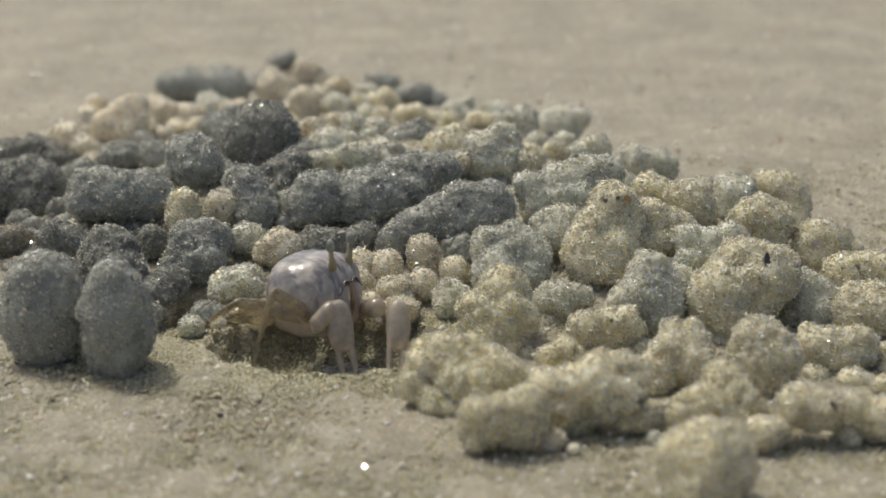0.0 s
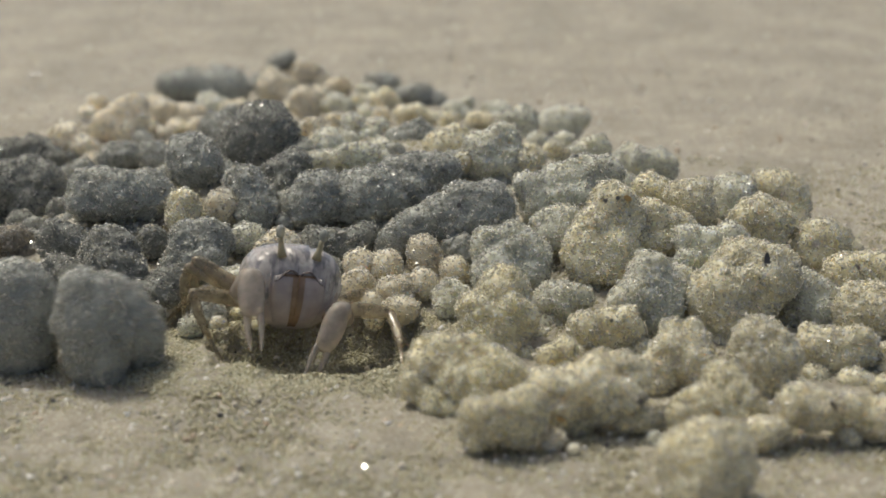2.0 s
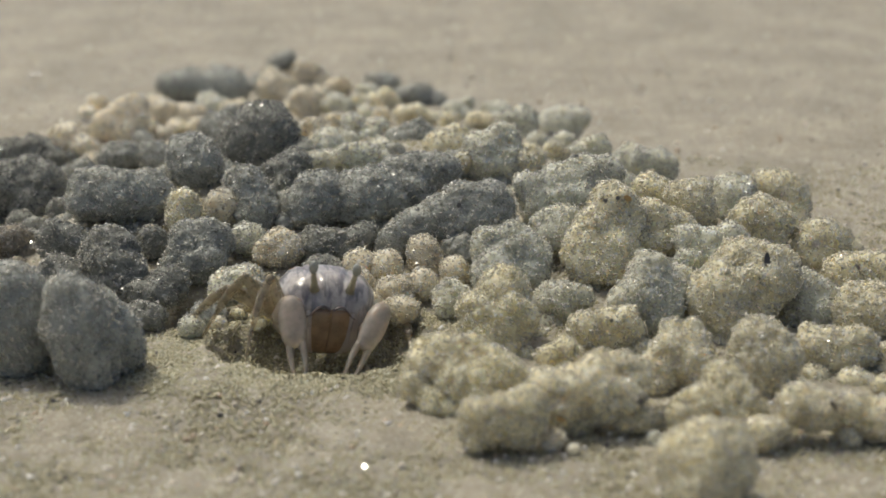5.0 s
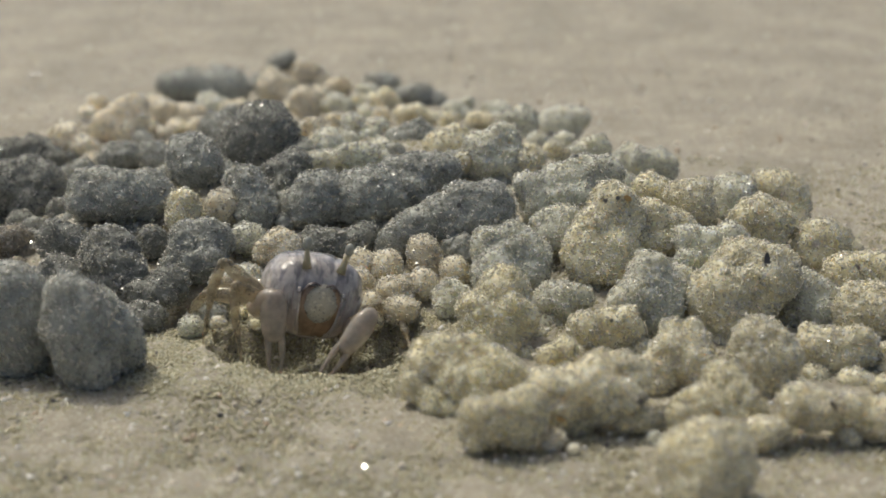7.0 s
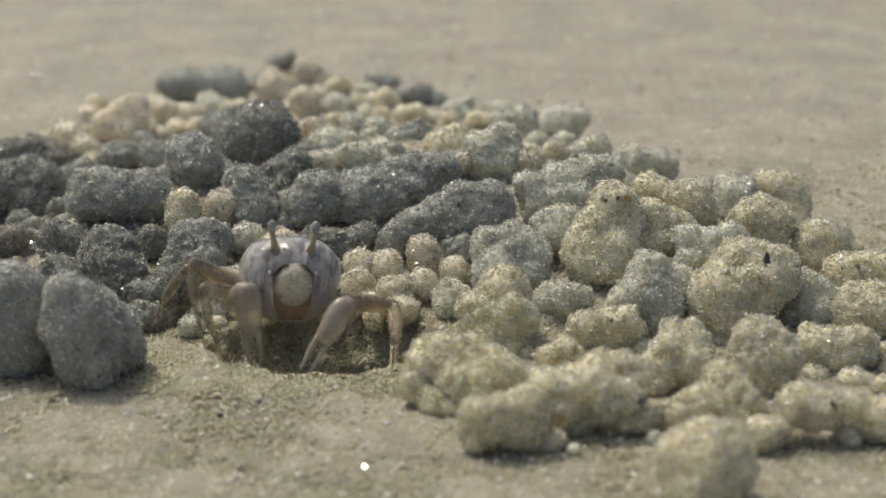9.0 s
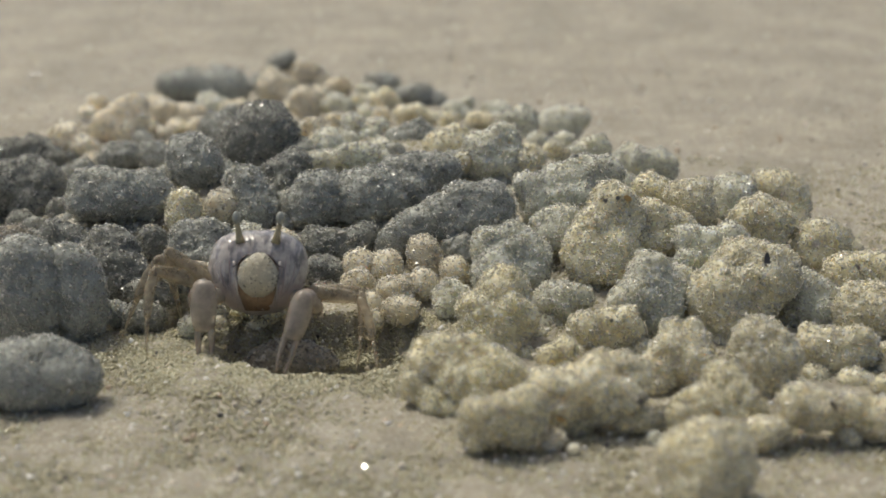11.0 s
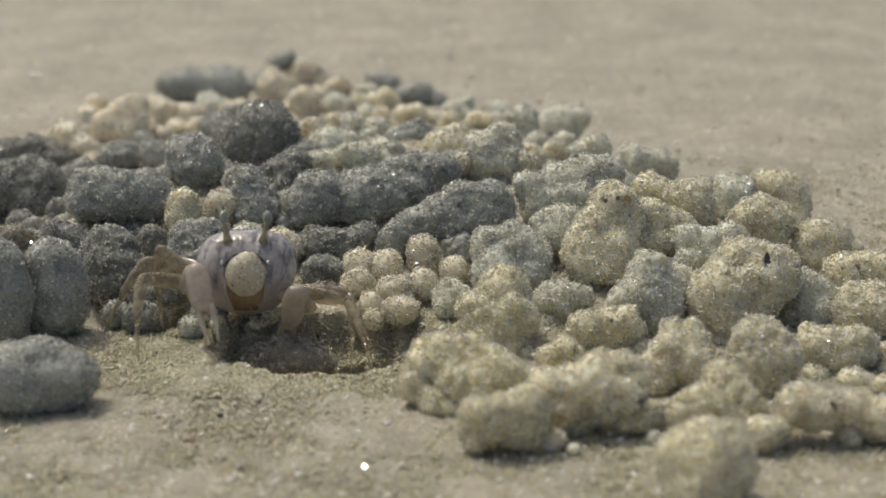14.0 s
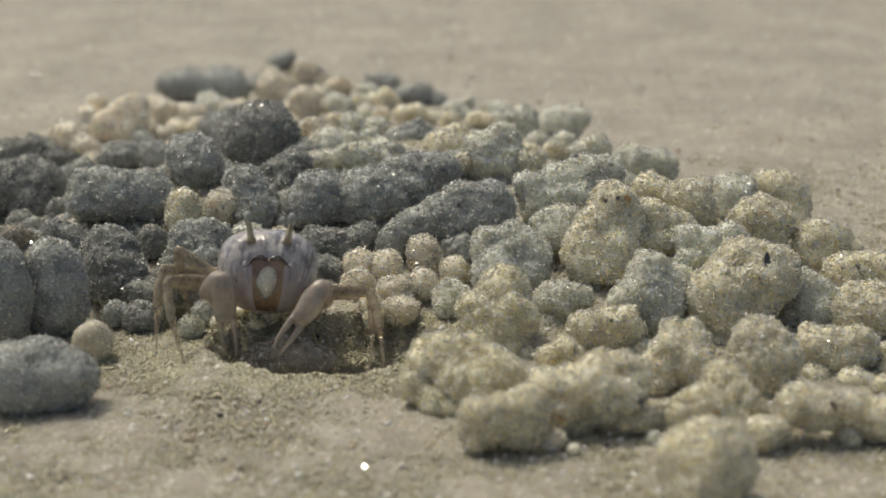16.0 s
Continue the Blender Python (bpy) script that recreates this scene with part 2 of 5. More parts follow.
def spaced(lo, hi, step, reach):
    inner = list(np.arange(lo, hi, step))
    out, d, s = [], 0.0, step
    while d < reach:
        s *= 1.22
        d += s
        out.append(d)
    return np.array([lo - d for d in reversed(out)] + inner + [inner[-1] + d for d in out])


def build_ground():
    xs, ys = spaced(-62, 66, 0.36, 40000), spaced(-38, 130, 0.36, 40000)
    gx, gy = np.meshgrid(xs, ys)
    z = ground_height(gx, gy)
    near = (np.abs(gx) < 90) & (gy < 200) & (gy > -60)
    swell = 0.35 * np.sin(gx * 0.21 + 0.6 * np.sin(gy * 0.13)) * np.sin(gy * 0.17 + 1.0) + 0.2 * np.sin(gx * 0.53 + gy * 0.31) * np.sin(gy * 0.47 - gx * 0.22)
    rough = rng.normal(0, 0.06, gx.shape)
    soft = rng.normal(0, 0.16, gx.shape)
    soft = (soft + np.roll(soft, 1, 0) + np.roll(soft, 1, 1) + np.roll(np.roll(soft, 1, 0), 1, 1)) / 4
    soft = (soft + np.roll(soft, 2, 0) + np.roll(soft, 2, 1) + np.roll(np.roll(soft, 2, 0), 2, 1)) / 3
    z = z + np.where(near, swell * 0.6 + rough + soft, 0)
    ny, nx = gx.shape
    verts = np.stack([gx, gy, z], -1).reshape(-1, 3) * MM
    i = np.arange((ny - 1) * nx).reshape(ny - 1, nx)[:, :-1].ravel()
    faces = np.stack([i, i + 1, i + 1 + nx, i + nx], 1)
    me = bpy.data.meshes.new("ground")
    me.vertices.add(len(verts))
    me.vertices.foreach_set("co", verts.ravel())
    me.loops.add(faces.size)
    me.loops.foreach_set("vertex_index", faces.ravel())
    me.polygons.add(len(faces))
    me.polygons.foreach_set("loop_start", np.arange(0, faces.size, 4))
    me.materials.append(BEACH)
    me.update(calc_edges=True)
    me.polygons.foreach_set("use_smooth", [True] * len(faces))
    return tagged(new("ground", me), "flat beach of pale beige sand with a dug burrow mouth", "sand", kind="structure")


build_ground()


def loose_grains(name, count, mat, lo, hi, label, deep=130, press=1.7):
    y = -36 + deep * rng.random(count) ** press
    x = rng.uniform(-1, 1, count) * (43 + 0.3 * (y + 36)) + 1
    s = rng.uniform(lo, hi, count)
    z = ground_height(x, y) + 0.02
    v, q = crystals(np.stack([x, y, z], 1), s)
    tagged(new(name, grain_mesh(name, v * MM, q, [mat], mat is not QUARTZ)), label, "sand", kind="stuff")


loose_grains("sand_grains", 46000, GRAINS[BEACH], 0.14, 0.3, "loose coarse beige grains lying on the sand")
loose_grains("quartz_grains", 6500, QUARTZ, 0.12, 0.3, "clear glinting quartz grains lying on the sand")
loose_grains("dark_grains", 900, FLECK, 0.1, 0.4, "dark mineral grains lying on the sand", 420, 1.5)
loose_grains("shell_chips", 3200, CHIP, 0.18, 0.5, "small whitish and tan shell chips lying on the sand", 420, 1.5)



def burrow_grains(count):
    """Coarse damp grains thrown up round the burrow's mouth and down its walls."""
    turn, out = rng.uniform(0, 2 * math.pi, count), np.sqrt(rng.random(count)) * rng.uniform(0.7, 1.15, count)
    x = PIT_X - 2.0 + 22.0 * out * np.cos(turn)
    y = PIT_Y - 1.5 + 12.5 * out * np.sin(turn)
    s = rng.uniform(0.13, 0.27, count)
    v, q = crystals(np.stack([x, y, ground_height(x, y) + 0.25 * s + 0.05], 1), s)
    tagged(new("burrow_grains", grain_mesh("burrow_grains", v * MM, q, [GRAINS[BEACH]], True)), "coarse damp beige grains strewn round the burrow mouth", "sand", kind="stuff")


burrow_grains(15000)

# ---- sand pellets ----
made = []


def shell_normals(p, faces):
    tri = p[faces]
    each = np.cross(tri[:, 1] - tri[:, 0], tri[:, 2] - tri[:, 0])
    out = np.zeros_like(p)
    for k in range(3):
        np.add.at(out, faces[:, k], each)
    return out / np.maximum(np.linalg.norm(out, axis=1), 1e-9)[:, None]


def fused(lobes, level):
    """Round lobes (x, y, z, radius) run together into one skin."""
    dirs, faces = BALLS[level]
    lobes = np.array(lobes, float)
    weight = lobes[:, 3] ** 3
    centre = (lobes[:, :3] * weight[:, None]).sum(0) / weight.sum()
    spots, rads = lobes[:, :3] - centre, lobes[:, 3]
    sharp = 5.5 / rads.mean()
    far = (np.linalg.norm(spots, axis=1) + rads).max() * 1.12
    reach = np.full(len(dirs), 0.25 * rads.mean())
    held = None
    for t in np.linspace(far, 0.05 * far, 44):
        gap = np.linalg.norm((dirs * t)[:, None] - spots[None], axis=2) - rads
        field = -np.log(np.exp(-sharp * np.clip(gap, -9, 9)).sum(1)) / sharp + 0.12 / sharp
        if held is not None:
            cross = (field < 0) & (held >= 0) & (reach <= 0.2501 * rads.mean())
            share = held / np.maximum(held - field, 1e-9)
            reach = np.where(cross, before + (t - before) * share, reach)
        held, before = field, t
    return centre, dirs * reach[:, None], faces


def crumbly(p, faces, mat, seed, near, give, thick=1.0):
    """Gives a smooth lump its sandy skin, and the grains that stick out of it."""
    out = shell_normals(p, faces)
    lump = rough_noise(p, 0.3, seed, 2)
    crumb = rough_noise(p, 0.95, seed + 50, 2)
    fine = rough_noise(p, 2.3, seed + 90, 1)
    bits = np.random.default_rng(seed).normal(0, 1, len(p))
    p = p + out * ((0.6 * lump + 0.26 * crumb + 0.08 * fine + 0.02 * bits) * give)[:, None]
    tri = p[faces]
    span = np.linalg.norm(np.cross(tri[:, 1] - tri[:, 0], tri[:, 2] - tri[:, 0]), axis=1) / 2
    n = int(span.sum() * thick * (9.0 if near else 3.5))
    own = np.random.default_rng(seed + 1)
    pick = own.choice(len(tri), n, p=span / span.sum())
    seat = np.einsum("nk,nkj->nj", own.dirichlet((1, 1, 1), n), tri[pick])
    sizes = own.uniform(0.13, 0.25, n) + (own.random(n) < 0.1) * own.uniform(0.05, 0.2, n)
    face = shell_normals(p, faces)[faces[pick, 0]]
    seat = seat + face * (sizes * own.uniform(-0.2, 0.5, n))[:, None]
    if give < 0.4:
        sizes = sizes * 0.6
    body = mesh_of("sand_pellet", p * MM, faces, [mat])
    clear = own.random(n) < 0.24
    crusts = []
    for chosen, skin in ((~clear, GRAINS[mat]), (clear, QUARTZ)):
        v, q = crystals(seat[chosen], sizes[chosen])
        crusts.append(grain_mesh("grains", v * MM, q, [skin], skin is not QUARTZ))
    return body, crusts


def set_down(name, body, crusts, m, label, group):
    ob = new(name, body)
    part("grainy_crust", crusts[0], ob, "coarse grains standing out of the pellet")
    part("quartz_sprinkling", crusts[1], ob, "clear glinting quartz grains")
    ob.matrix_basis = m
    made.append(ob)
    return tagged(ob, label, "sand pellet", group)


HEAP = "sand pellets heaped round the burrow"


def heap_pellet(mat, *lobes):
    """A pellet in the heap, from its lobes in millimetres."""
    seed = len(made) + 1
    big = max(r[3] for r in lobes) + 0.4 * len(lobes)
    level = 3 if lobes[0][1] > 100 or len(lobes) == 1 else 5 if big > 4.6 and lobes[0][1] < 60 else 4
    centre, p, faces = fused(lobes, level)
    body, crusts = crumbly(p, faces, mat, seed, lobes[0][1] < 95, min(1.0, big / 3.5), 0.7 if len(lobes) == 1 else 1.0)
    wide = np.ptp(p[:, 0]) / np.ptp(p[:, 2])
    shape = "round" if len(lobes) < 3 and wide < 1.4 else "long knobbly" if wide > 1.5 else "lumpy"
    return set_down("sand_pellet", body, crusts, pose(*(centre * MM)), "%s %s pellet of damp sand in the heap" % (shape, TONES[mat]), HEAP)


def sand_pellet(x, y, z, w, d, h, tilt, lobes, mat, label="", name="sand_pellet", group=HEAP, smooth=False):
    """A pellet of a given width, depth and height, in millimetres."""
    seed = len(made) + 1
    r = random.Random(seed)
    balls = [(0, 0, 0, 1.0)]
    if lobes > 1:
        turns = [2 * math.pi * (k + r.uniform(-0.25, 0.25)) / lobes + seed for k in range(lobes)]
        balls = [(0.4 * math.cos(a), 0.3 * r.uniform(-1, 1), 0.32 * math.sin(a), r.uniform(0.66, 0.84)) for a in turns]
    centre, p, faces = fused(balls, 4)
    p = (p - (p.max(0) + p.min(0)) / 2) / np.ptp(p, axis=0) * np.array((w, d, h))
    body, crusts = crumbly(p, faces, mat, seed, y < 60, 0.3 if smooth else min(1.0, (w + h) / 10), 0.3 if smooth else 1.0)
    shape = ("round", "lumpy", "long knobbly")[lobes - 1]
    m = pose(x * MM, y * MM, z * MM, 0, tilt, r.uniform(-14, 14))
    return set_down(name, body, crusts, m, label or "%s %s pellet of damp sand in the heap" % (shape, TONES[mat]), group)



# the heap, far to near, pale then grey
heap_pellet(GREY, (-50.0, 142.1, 3.9, 2.8), (-45.5, 142.8, 3.5, 3.6), (-39.9, 142.7, 3.0, 4.3), (-37.4, 141.6, 2.9, 2.8))
heap_pellet(GREY, (-35.6, 163.6, 0.9, 1.9), (-32.7, 165.5, 3.1, 2.1), (-29.8, 166.4, 4.6, 1.7))
heap_pellet(CREAM, (-31.4, 145.1, 4.7, 2.2), (-31.4, 142.9, 2.5, 2.7), (-28.9, 143.6, 2.7, 2.5), (-28.3, 142.1, 1.3, 2.2))
heap_pellet(CREAM, (-26.9, 165.3, 1.9, 2.9), (-24.9, 164.5, 1.8, 2.1))
heap_pellet(CREAM, (-24.1, 130.0, 3.5, 2.6), (-23.1, 129.4, 1.8, 2.2))
heap_pellet(CREAM, (-19.3, 74.9, 9.5, 2.2), (-19.6, 74.2, 7.9, 1.8))
heap_pellet(CREAM, (-19.2, 152.4, 1.6, 2.1), (-20.9, 151.6, 1.0, 1.6))
heap_pellet(CREAM, (-36.1, 133.4, 1.4, 1.7), (-38.2, 133.4, 1.3, 1.4))
heap_pellet(CREAM, (-61.6, 136.3, 1.4, 2.1))
heap_pellet(CREAM, (-58.0, 95.2, 3.9, 2.8), (-55.6, 93.7, 2.6, 2.6), (-58.5, 95.9, 5.3, 1.8), (-60.1, 95.3, 4.7, 1.3))
heap_pellet(CREAM, (-55.2, 108.7, 3.0, 2.9), (-52.0, 110.4, 4.7, 3.4), (-50.1, 111.0, 6.8, 2.0), (-51.4, 108.0, 2.2, 2.9), (-49.0, 108.7, 4.2, 1.6))
heap_pellet(CREAM, (-47.9, 121.2, 2.5, 3.1), (-49.5, 122.9, 4.6, 1.9), (-43.6, 121.0, 2.3, 2.5), (-41.4, 121.5, 2.6, 1.7))
heap_pellet(MIXED, (-18.2, 129.9, 2.4, 2.5), (-19.9, 129.7, 2.0, 1.5))
heap_pellet(BEIGE, (-15.1, 131.9, 2.1, 2.3))
heap_pellet(LIGHT, (-13.5, 148.1, 1.4, 1.9), (-15.0, 148.0, 1.7, 1.3))
heap_pellet(BEIGE, (-10.3, 138.4, 1.8, 2.1), (-8.5, 138.1, 1.4, 1.3))
heap_pellet(CREAM, (-16.3, 81.6, 9.0, 2.1), (-17.2, 81.1, 7.9, 1.4))
heap_pellet(MIXED, (-12.9, 74.5, 10.3, 2.3), (-10.1, 74.6, 9.9, 2.2), (-11.2, 73.5, 8.7, 1.9))
heap_pellet(CREAM, (-10.3, 118.4, 3.0, 1.8))
heap_pellet(GREY, (-11.1, 156.5, 1.6, 2.2), (-13.3, 156.8, 1.9, 1.6), (-9.4, 156.8, 1.3, 1.5))
heap_pellet(GREY, (-5.2, 141.9, 2.0, 2.4), (-3.3, 142.7, 1.6, 2.2), (-7.3, 142.5, 1.7, 1.8))
heap_pellet(BEIGE, (-4.1, 114.7, 4.1, 1.9), (-6.6, 114.6, 3.7, 1.9), (-1.1, 114.0, 3.3, 1.7))
heap_pellet(GREY, (-3.9, 70.7, 10.0, 2.4), (-6.1, 70.5, 9.4, 2.0), (-1.5, 70.7, 9.3, 2.0), (-3.5, 69.9, 8.7, 1.7))
heap_pellet(BEIGE, (1.7, 70.1, 10.1, 2.1), (0.7, 68.6, 8.3, 1.7), (2.2, 69.3, 8.7, 1.2))
heap_pellet(BEIGE, (5.0, 101.5, 5.5, 1.8), (6.8, 101.3, 5.7, 1.4))
heap_pellet(LIGHT, (4.0, 127.1, 3.1, 1.7), (1.6, 126.4, 2.2, 2.0))
heap_pellet(LIGHT, (9.4, 126.5, 2.2, 2.0), (7.6, 126.7, 2.8, 1.2))
heap_pellet(MIXED, (4.8, 55.4, 11.8, 2.2), (7.6, 55.5, 13.0, 2.1), (8.3, 54.9, 10.6, 2.7), (5.7, 54.2, 10.0, 2.9), (9.0, 53.7, 9.3, 1.9))
heap_pellet(BEIGE, (2.7, 53.5, 10.1, 1.6), (1.9, 53.1, 9.2, 1.3))
heap_pellet(LIGHT, (11.9, 85.7, 9.0, 2.4), (9.8, 85.6, 9.0, 1.9), (11.9, 84.7, 7.1, 2.0))
heap_pellet(LIGHT, (18.5, 102.2, 5.1, 3.1), (21.2, 102.3, 5.8, 2.2), (17.0, 101.4, 4.8, 2.1), (20.3, 101.0, 4.0, 1.7))
heap_pellet(BEIGE, (15.6, 68.3, 7.8, 2.0), (13.5, 67.3, 6.6, 1.8), (17.1, 68.3, 7.8, 1.3))
heap_pellet(BEIGE, (10.5, 53.8, 10.2, 1.8), (11.1, 53.2, 8.7, 1.5))
heap_pellet(MIXED, (20.7, 72.5, 7.7, 2.1), (22.1, 72.1, 8.0, 1.7), (18.8, 71.7, 7.3, 1.5))
heap_pellet(LIGHT, (10.8, 37.0, 11.0, 2.1), (14.0, 38.0, 11.6, 2.5), (17.2, 38.4, 12.3, 2.5), (20.1, 38.2, 12.5, 2.1), (14.3, 35.6, 9.5, 2.3), (11.5, 35.8, 8.5, 2.1), (16.5, 35.9, 9.9, 2.1))
heap_pellet(LIGHT, (13.5, 28.8, 7.3, 2.9), (14.9, 29.4, 8.6, 2.0), (12.2, 29.3, 8.2, 1.7))
heap_pellet(LIGHT, (27.0, 67.2, 6.9, 2.7), (30.2, 67.5, 6.7, 2.6), (24.9, 67.4, 6.0, 2.2), (31.5, 66.9, 6.0, 1.5))
heap_pellet(BEIGE, (25.5, 39.9, 9.9, 2.1), (27.3, 39.2, 9.8, 1.8), (25.9, 40.2, 11.2, 0.9))
heap_pellet(BEIGE, (19.9, 26.4, 11.9, 2.5), (18.2, 24.8, 9.5, 2.8), (16.8, 23.7, 7.1, 2.8), (20.1, 23.4, 7.1, 2.8), (21.5, 25.4, 9.7, 2.2), (16.1, 22.0, 5.4, 1.8), (19.0, 21.8, 5.5, 2.4))
heap_pellet(BEIGE, (24.4, 28.0, 9.5, 2.6), (25.6, 27.5, 8.6, 2.3), (23.3, 26.1, 7.6, 2.0), (26.3, 25.8, 7.1, 1.7), (24.7, 25.9, 6.4, 1.6))
heap_pellet(BEIGE, (30.4, 34.7, 10.2, 2.5), (28.7, 35.3, 10.5, 1.8), (31.4, 34.2, 8.7, 2.0), (31.9, 36.1, 11.4, 1.0))
heap_pellet(MIXED, (36.3, 43.2, 8.4, 2.9), (38.4, 44.0, 9.0, 1.8), (34.9, 42.0, 6.8, 2.1), (36.3, 42.1, 6.1, 1.8))
heap_pellet(BEIGE, (43.1, 49.3, 8.1, 2.1), (45.0, 48.6, 6.9, 2.6), (45.6, 47.2, 5.5, 2.0), (41.3, 49.4, 8.5, 1.3), (44.6, 46.3, 3.6, 2.5))
heap_pellet(BEIGE, (38.7, 34.1, 8.0, 3.1), (40.2, 33.7, 7.4, 2.5), (36.9, 33.5, 7.0, 2.2), (40.3, 32.9, 5.1, 1.9))
heap_pellet(BEIGE, (46.0, 33.7, 5.3, 2.9), (47.2, 33.6, 5.1, 2.6), (44.6, 33.4, 4.8, 2.0), (45.2, 31.9, 3.1, 2.0))
heap_pellet(MIXED, (28.6, 23.4, 8.5, 1.8), (30.9, 23.2, 8.1, 1.9), (33.7, 23.8, 8.4, 1.7), (28.5, 21.8, 5.9, 1.8), (28.1, 20.5, 4.0, 1.4), (30.8, 22.2, 6.8, 1.7))
heap_pellet(BEIGE, (33.4, 15.5, 6.1, 4.2), (30.3, 12.3, 4.3, 3.7), (35.0, 13.7, 5.9, 3.7), (37.1, 15.6, 6.6, 3.1), (31.1, 12.0, 1.9, 2.3), (34.0, 12.9, 2.8, 2.6))
heap_pellet(MIXED, (40.6, 16.7, 4.4, 2.0), (42.0, 16.6, 2.9, 2.5), (40.3, 15.9, 2.5, 1.8), (42.3, 14.8, 1.7, 1.7))
heap_pellet(BEIGE, (47.4, 27.0, 2.8, 2.5), (50.2, 27.4, 2.7, 2.7), (52.6, 27.1, 2.6, 2.7))
heap_pellet(BEIGE, (46.5, 13.9, 2.5, 2.9), (48.7, 13.2, 2.5, 3.1), (44.9, 13.3, 2.1, 1.9), (45.6, 14.7, 4.4, 1.1))
heap_pellet(BEIGE, (32.7, -1.9, 4.1, 2.9), (31.8, -2.7, 3.0, 2.7), (33.9, -3.3, 3.5, 2.7), (33.1, -3.8, 1.5, 2.5), (34.6, -3.3, 2.0, 1.9))
heap_pellet(BEIGE, (38.8, 3.2, 3.7, 1.1), (39.7, 2.0, 2.0, 2.4), (42.2, 2.3, 1.9, 2.4), (44.0, 2.6, 2.1, 2.2), (40.8, 1.1, 1.0, 1.6))
heap_pellet(BEIGE, (47.2, 3.6, 1.1, 1.5))
heap_pellet(BEIGE, (44.7, -5.3, 0.9, 1.1))
heap_pellet(MIXED, (23.0, 13.9, 7.1, 2.5), (22.2, 12.1, 5.0, 2.7), (23.9, 12.8, 4.2, 2.9), (24.1, 11.0, 2.3, 2.2), (20.2, 11.9, 4.1, 1.9), (25.2, 13.9, 5.9, 1.4))
heap_pellet(MIXED, (26.9, 15.9, 5.8, 1.4), (26.1, 14.7, 4.2, 1.7), (26.8, 13.6, 2.8, 1.5), (25.0, 13.7, 2.0, 1.4))
heap_pellet(BEIGE, (15.6, 7.6, 2.3, 2.2), (18.2, 8.4, 2.3, 2.4), (20.2, 8.2, 1.9, 2.0), (19.9, 8.7, 3.6, 1.5))
heap_pellet(MIXED, (11.8, 15.5, 3.4, 1.9), (13.9, 15.5, 3.4, 2.0), (15.9, 15.1, 3.6, 1.4), (13.7, 14.1, 2.6, 1.4))
heap_pellet(LIGHT, (5.6, 23.3, 7.2, 2.5), (8.3, 23.2, 7.2, 2.8), (10.1, 22.1, 6.4, 2.3), (6.2, 20.4, 4.6, 2.9), (9.5, 21.5, 4.3, 2.6), (8.6, 24.4, 9.2, 1.0))
heap_pellet(PALE, (6.5, 9.8, 5.9, 3.0), (4.1, 8.5, 4.2, 2.7), (7.4, 7.3, 4.0, 2.7), (4.8, 6.4, 1.9, 2.3), (7.0, 5.6, 1.6, 1.9))
heap_pellet(MIXED, (0.7, 16.4, 3.5, 2.0), (0.4, 15.0, 2.5, 1.4), (2.0, 16.1, 3.9, 1.3))
heap_pellet(PALE, (12.7, 0.9, 2.1, 1.8), (11.3, 0.6, 1.4, 1.4), (14.0, 0.7, 1.6, 1.2))
heap_pellet(PALE, (-0.2, -6.9, 5.1, 1.9), (-1.4, -7.5, 4.1, 2.1), (2.6, -6.7, 4.4, 2.1), (5.4, -8.5, 3.4, 2.6), (0.9, -8.4, 2.8, 2.5), (3.1, -9.6, 2.0, 2.7), (-2.2, -8.1, 2.8, 1.7), (6.8, -8.7, 2.0, 2.2))
heap_pellet(PALE, (-2.8, -9.2, 2.3, 1.6), (-1.1, -10.4, 1.2, 1.6), (0.9, -11.0, 0.5, 1.5))
heap_pellet(BEIGE, (15.0, -14.7, 5.5, 2.4), (17.2, -13.9, 5.9, 1.9), (12.2, -15.5, 4.3, 2.3), (14.9, -15.6, 3.7, 2.6), (10.1, -15.6, 4.3, 1.8), (17.6, -16.0, 3.9, 2.0), (11.7, -16.4, 2.4, 1.9), (18.9, -14.3, 5.4, 1.4))
heap_pellet(PALE, (3.5, -20.5, 3.3, 2.2), (5.6, -20.8, 3.4, 2.3), (7.7, -20.0, 4.1, 2.1), (3.1, -21.1, 1.6, 1.3), (7.2, -20.8, 2.3, 1.7), (9.0, -20.2, 3.1, 1.0))
heap_pellet(CREAM, (10.4, -20.0, 0.8, 1.1), (9.6, -20.3, 0.4, 0.7))
heap_pellet(CREAM, (12.2, -21.4, 0.5, 0.7))
heap_pellet(PALE, (13.4, -15.6, 1.1, 1.4), (12.2, -16.2, 0.8, 1.1))
heap_pellet(BEIGE, (23.6, -2.8, 3.7, 2.4), (22.3, -3.8, 2.2, 2.3), (25.0, -3.4, 2.7, 2.5), (26.3, -2.2, 4.1, 1.8), (21.1, -5.0, 0.9, 1.6), (26.3, -4.8, 1.4, 1.8), (23.7, -1.5, 5.3, 1.3), (25.7, -1.4, 5.9, 0.8))
heap_pellet(PALE, (27.5, -14.7, 3.9, 2.3), (25.2, -16.0, 2.6, 2.3), (29.0, -15.7, 2.5, 2.1), (23.0, -16.4, 1.7, 1.9), (26.9, -14.0, 4.7, 1.7), (27.8, -16.8, 1.3, 2.3))
heap_pellet(PALE, (22.9, -31.7, 3.1, 3.1), (21.4, -32.0, 4.0, 2.6), (24.6, -32.0, 3.2, 2.9), (21.9, -33.5, 2.1, 2.8), (24.2, -30.8, 4.7, 2.5), (21.8, -30.6, 4.9, 1.6))
heap_pellet(BEIGE, (29.7, -20.2, 1.4, 1.9), (31.1, -19.5, 1.4, 1.5))
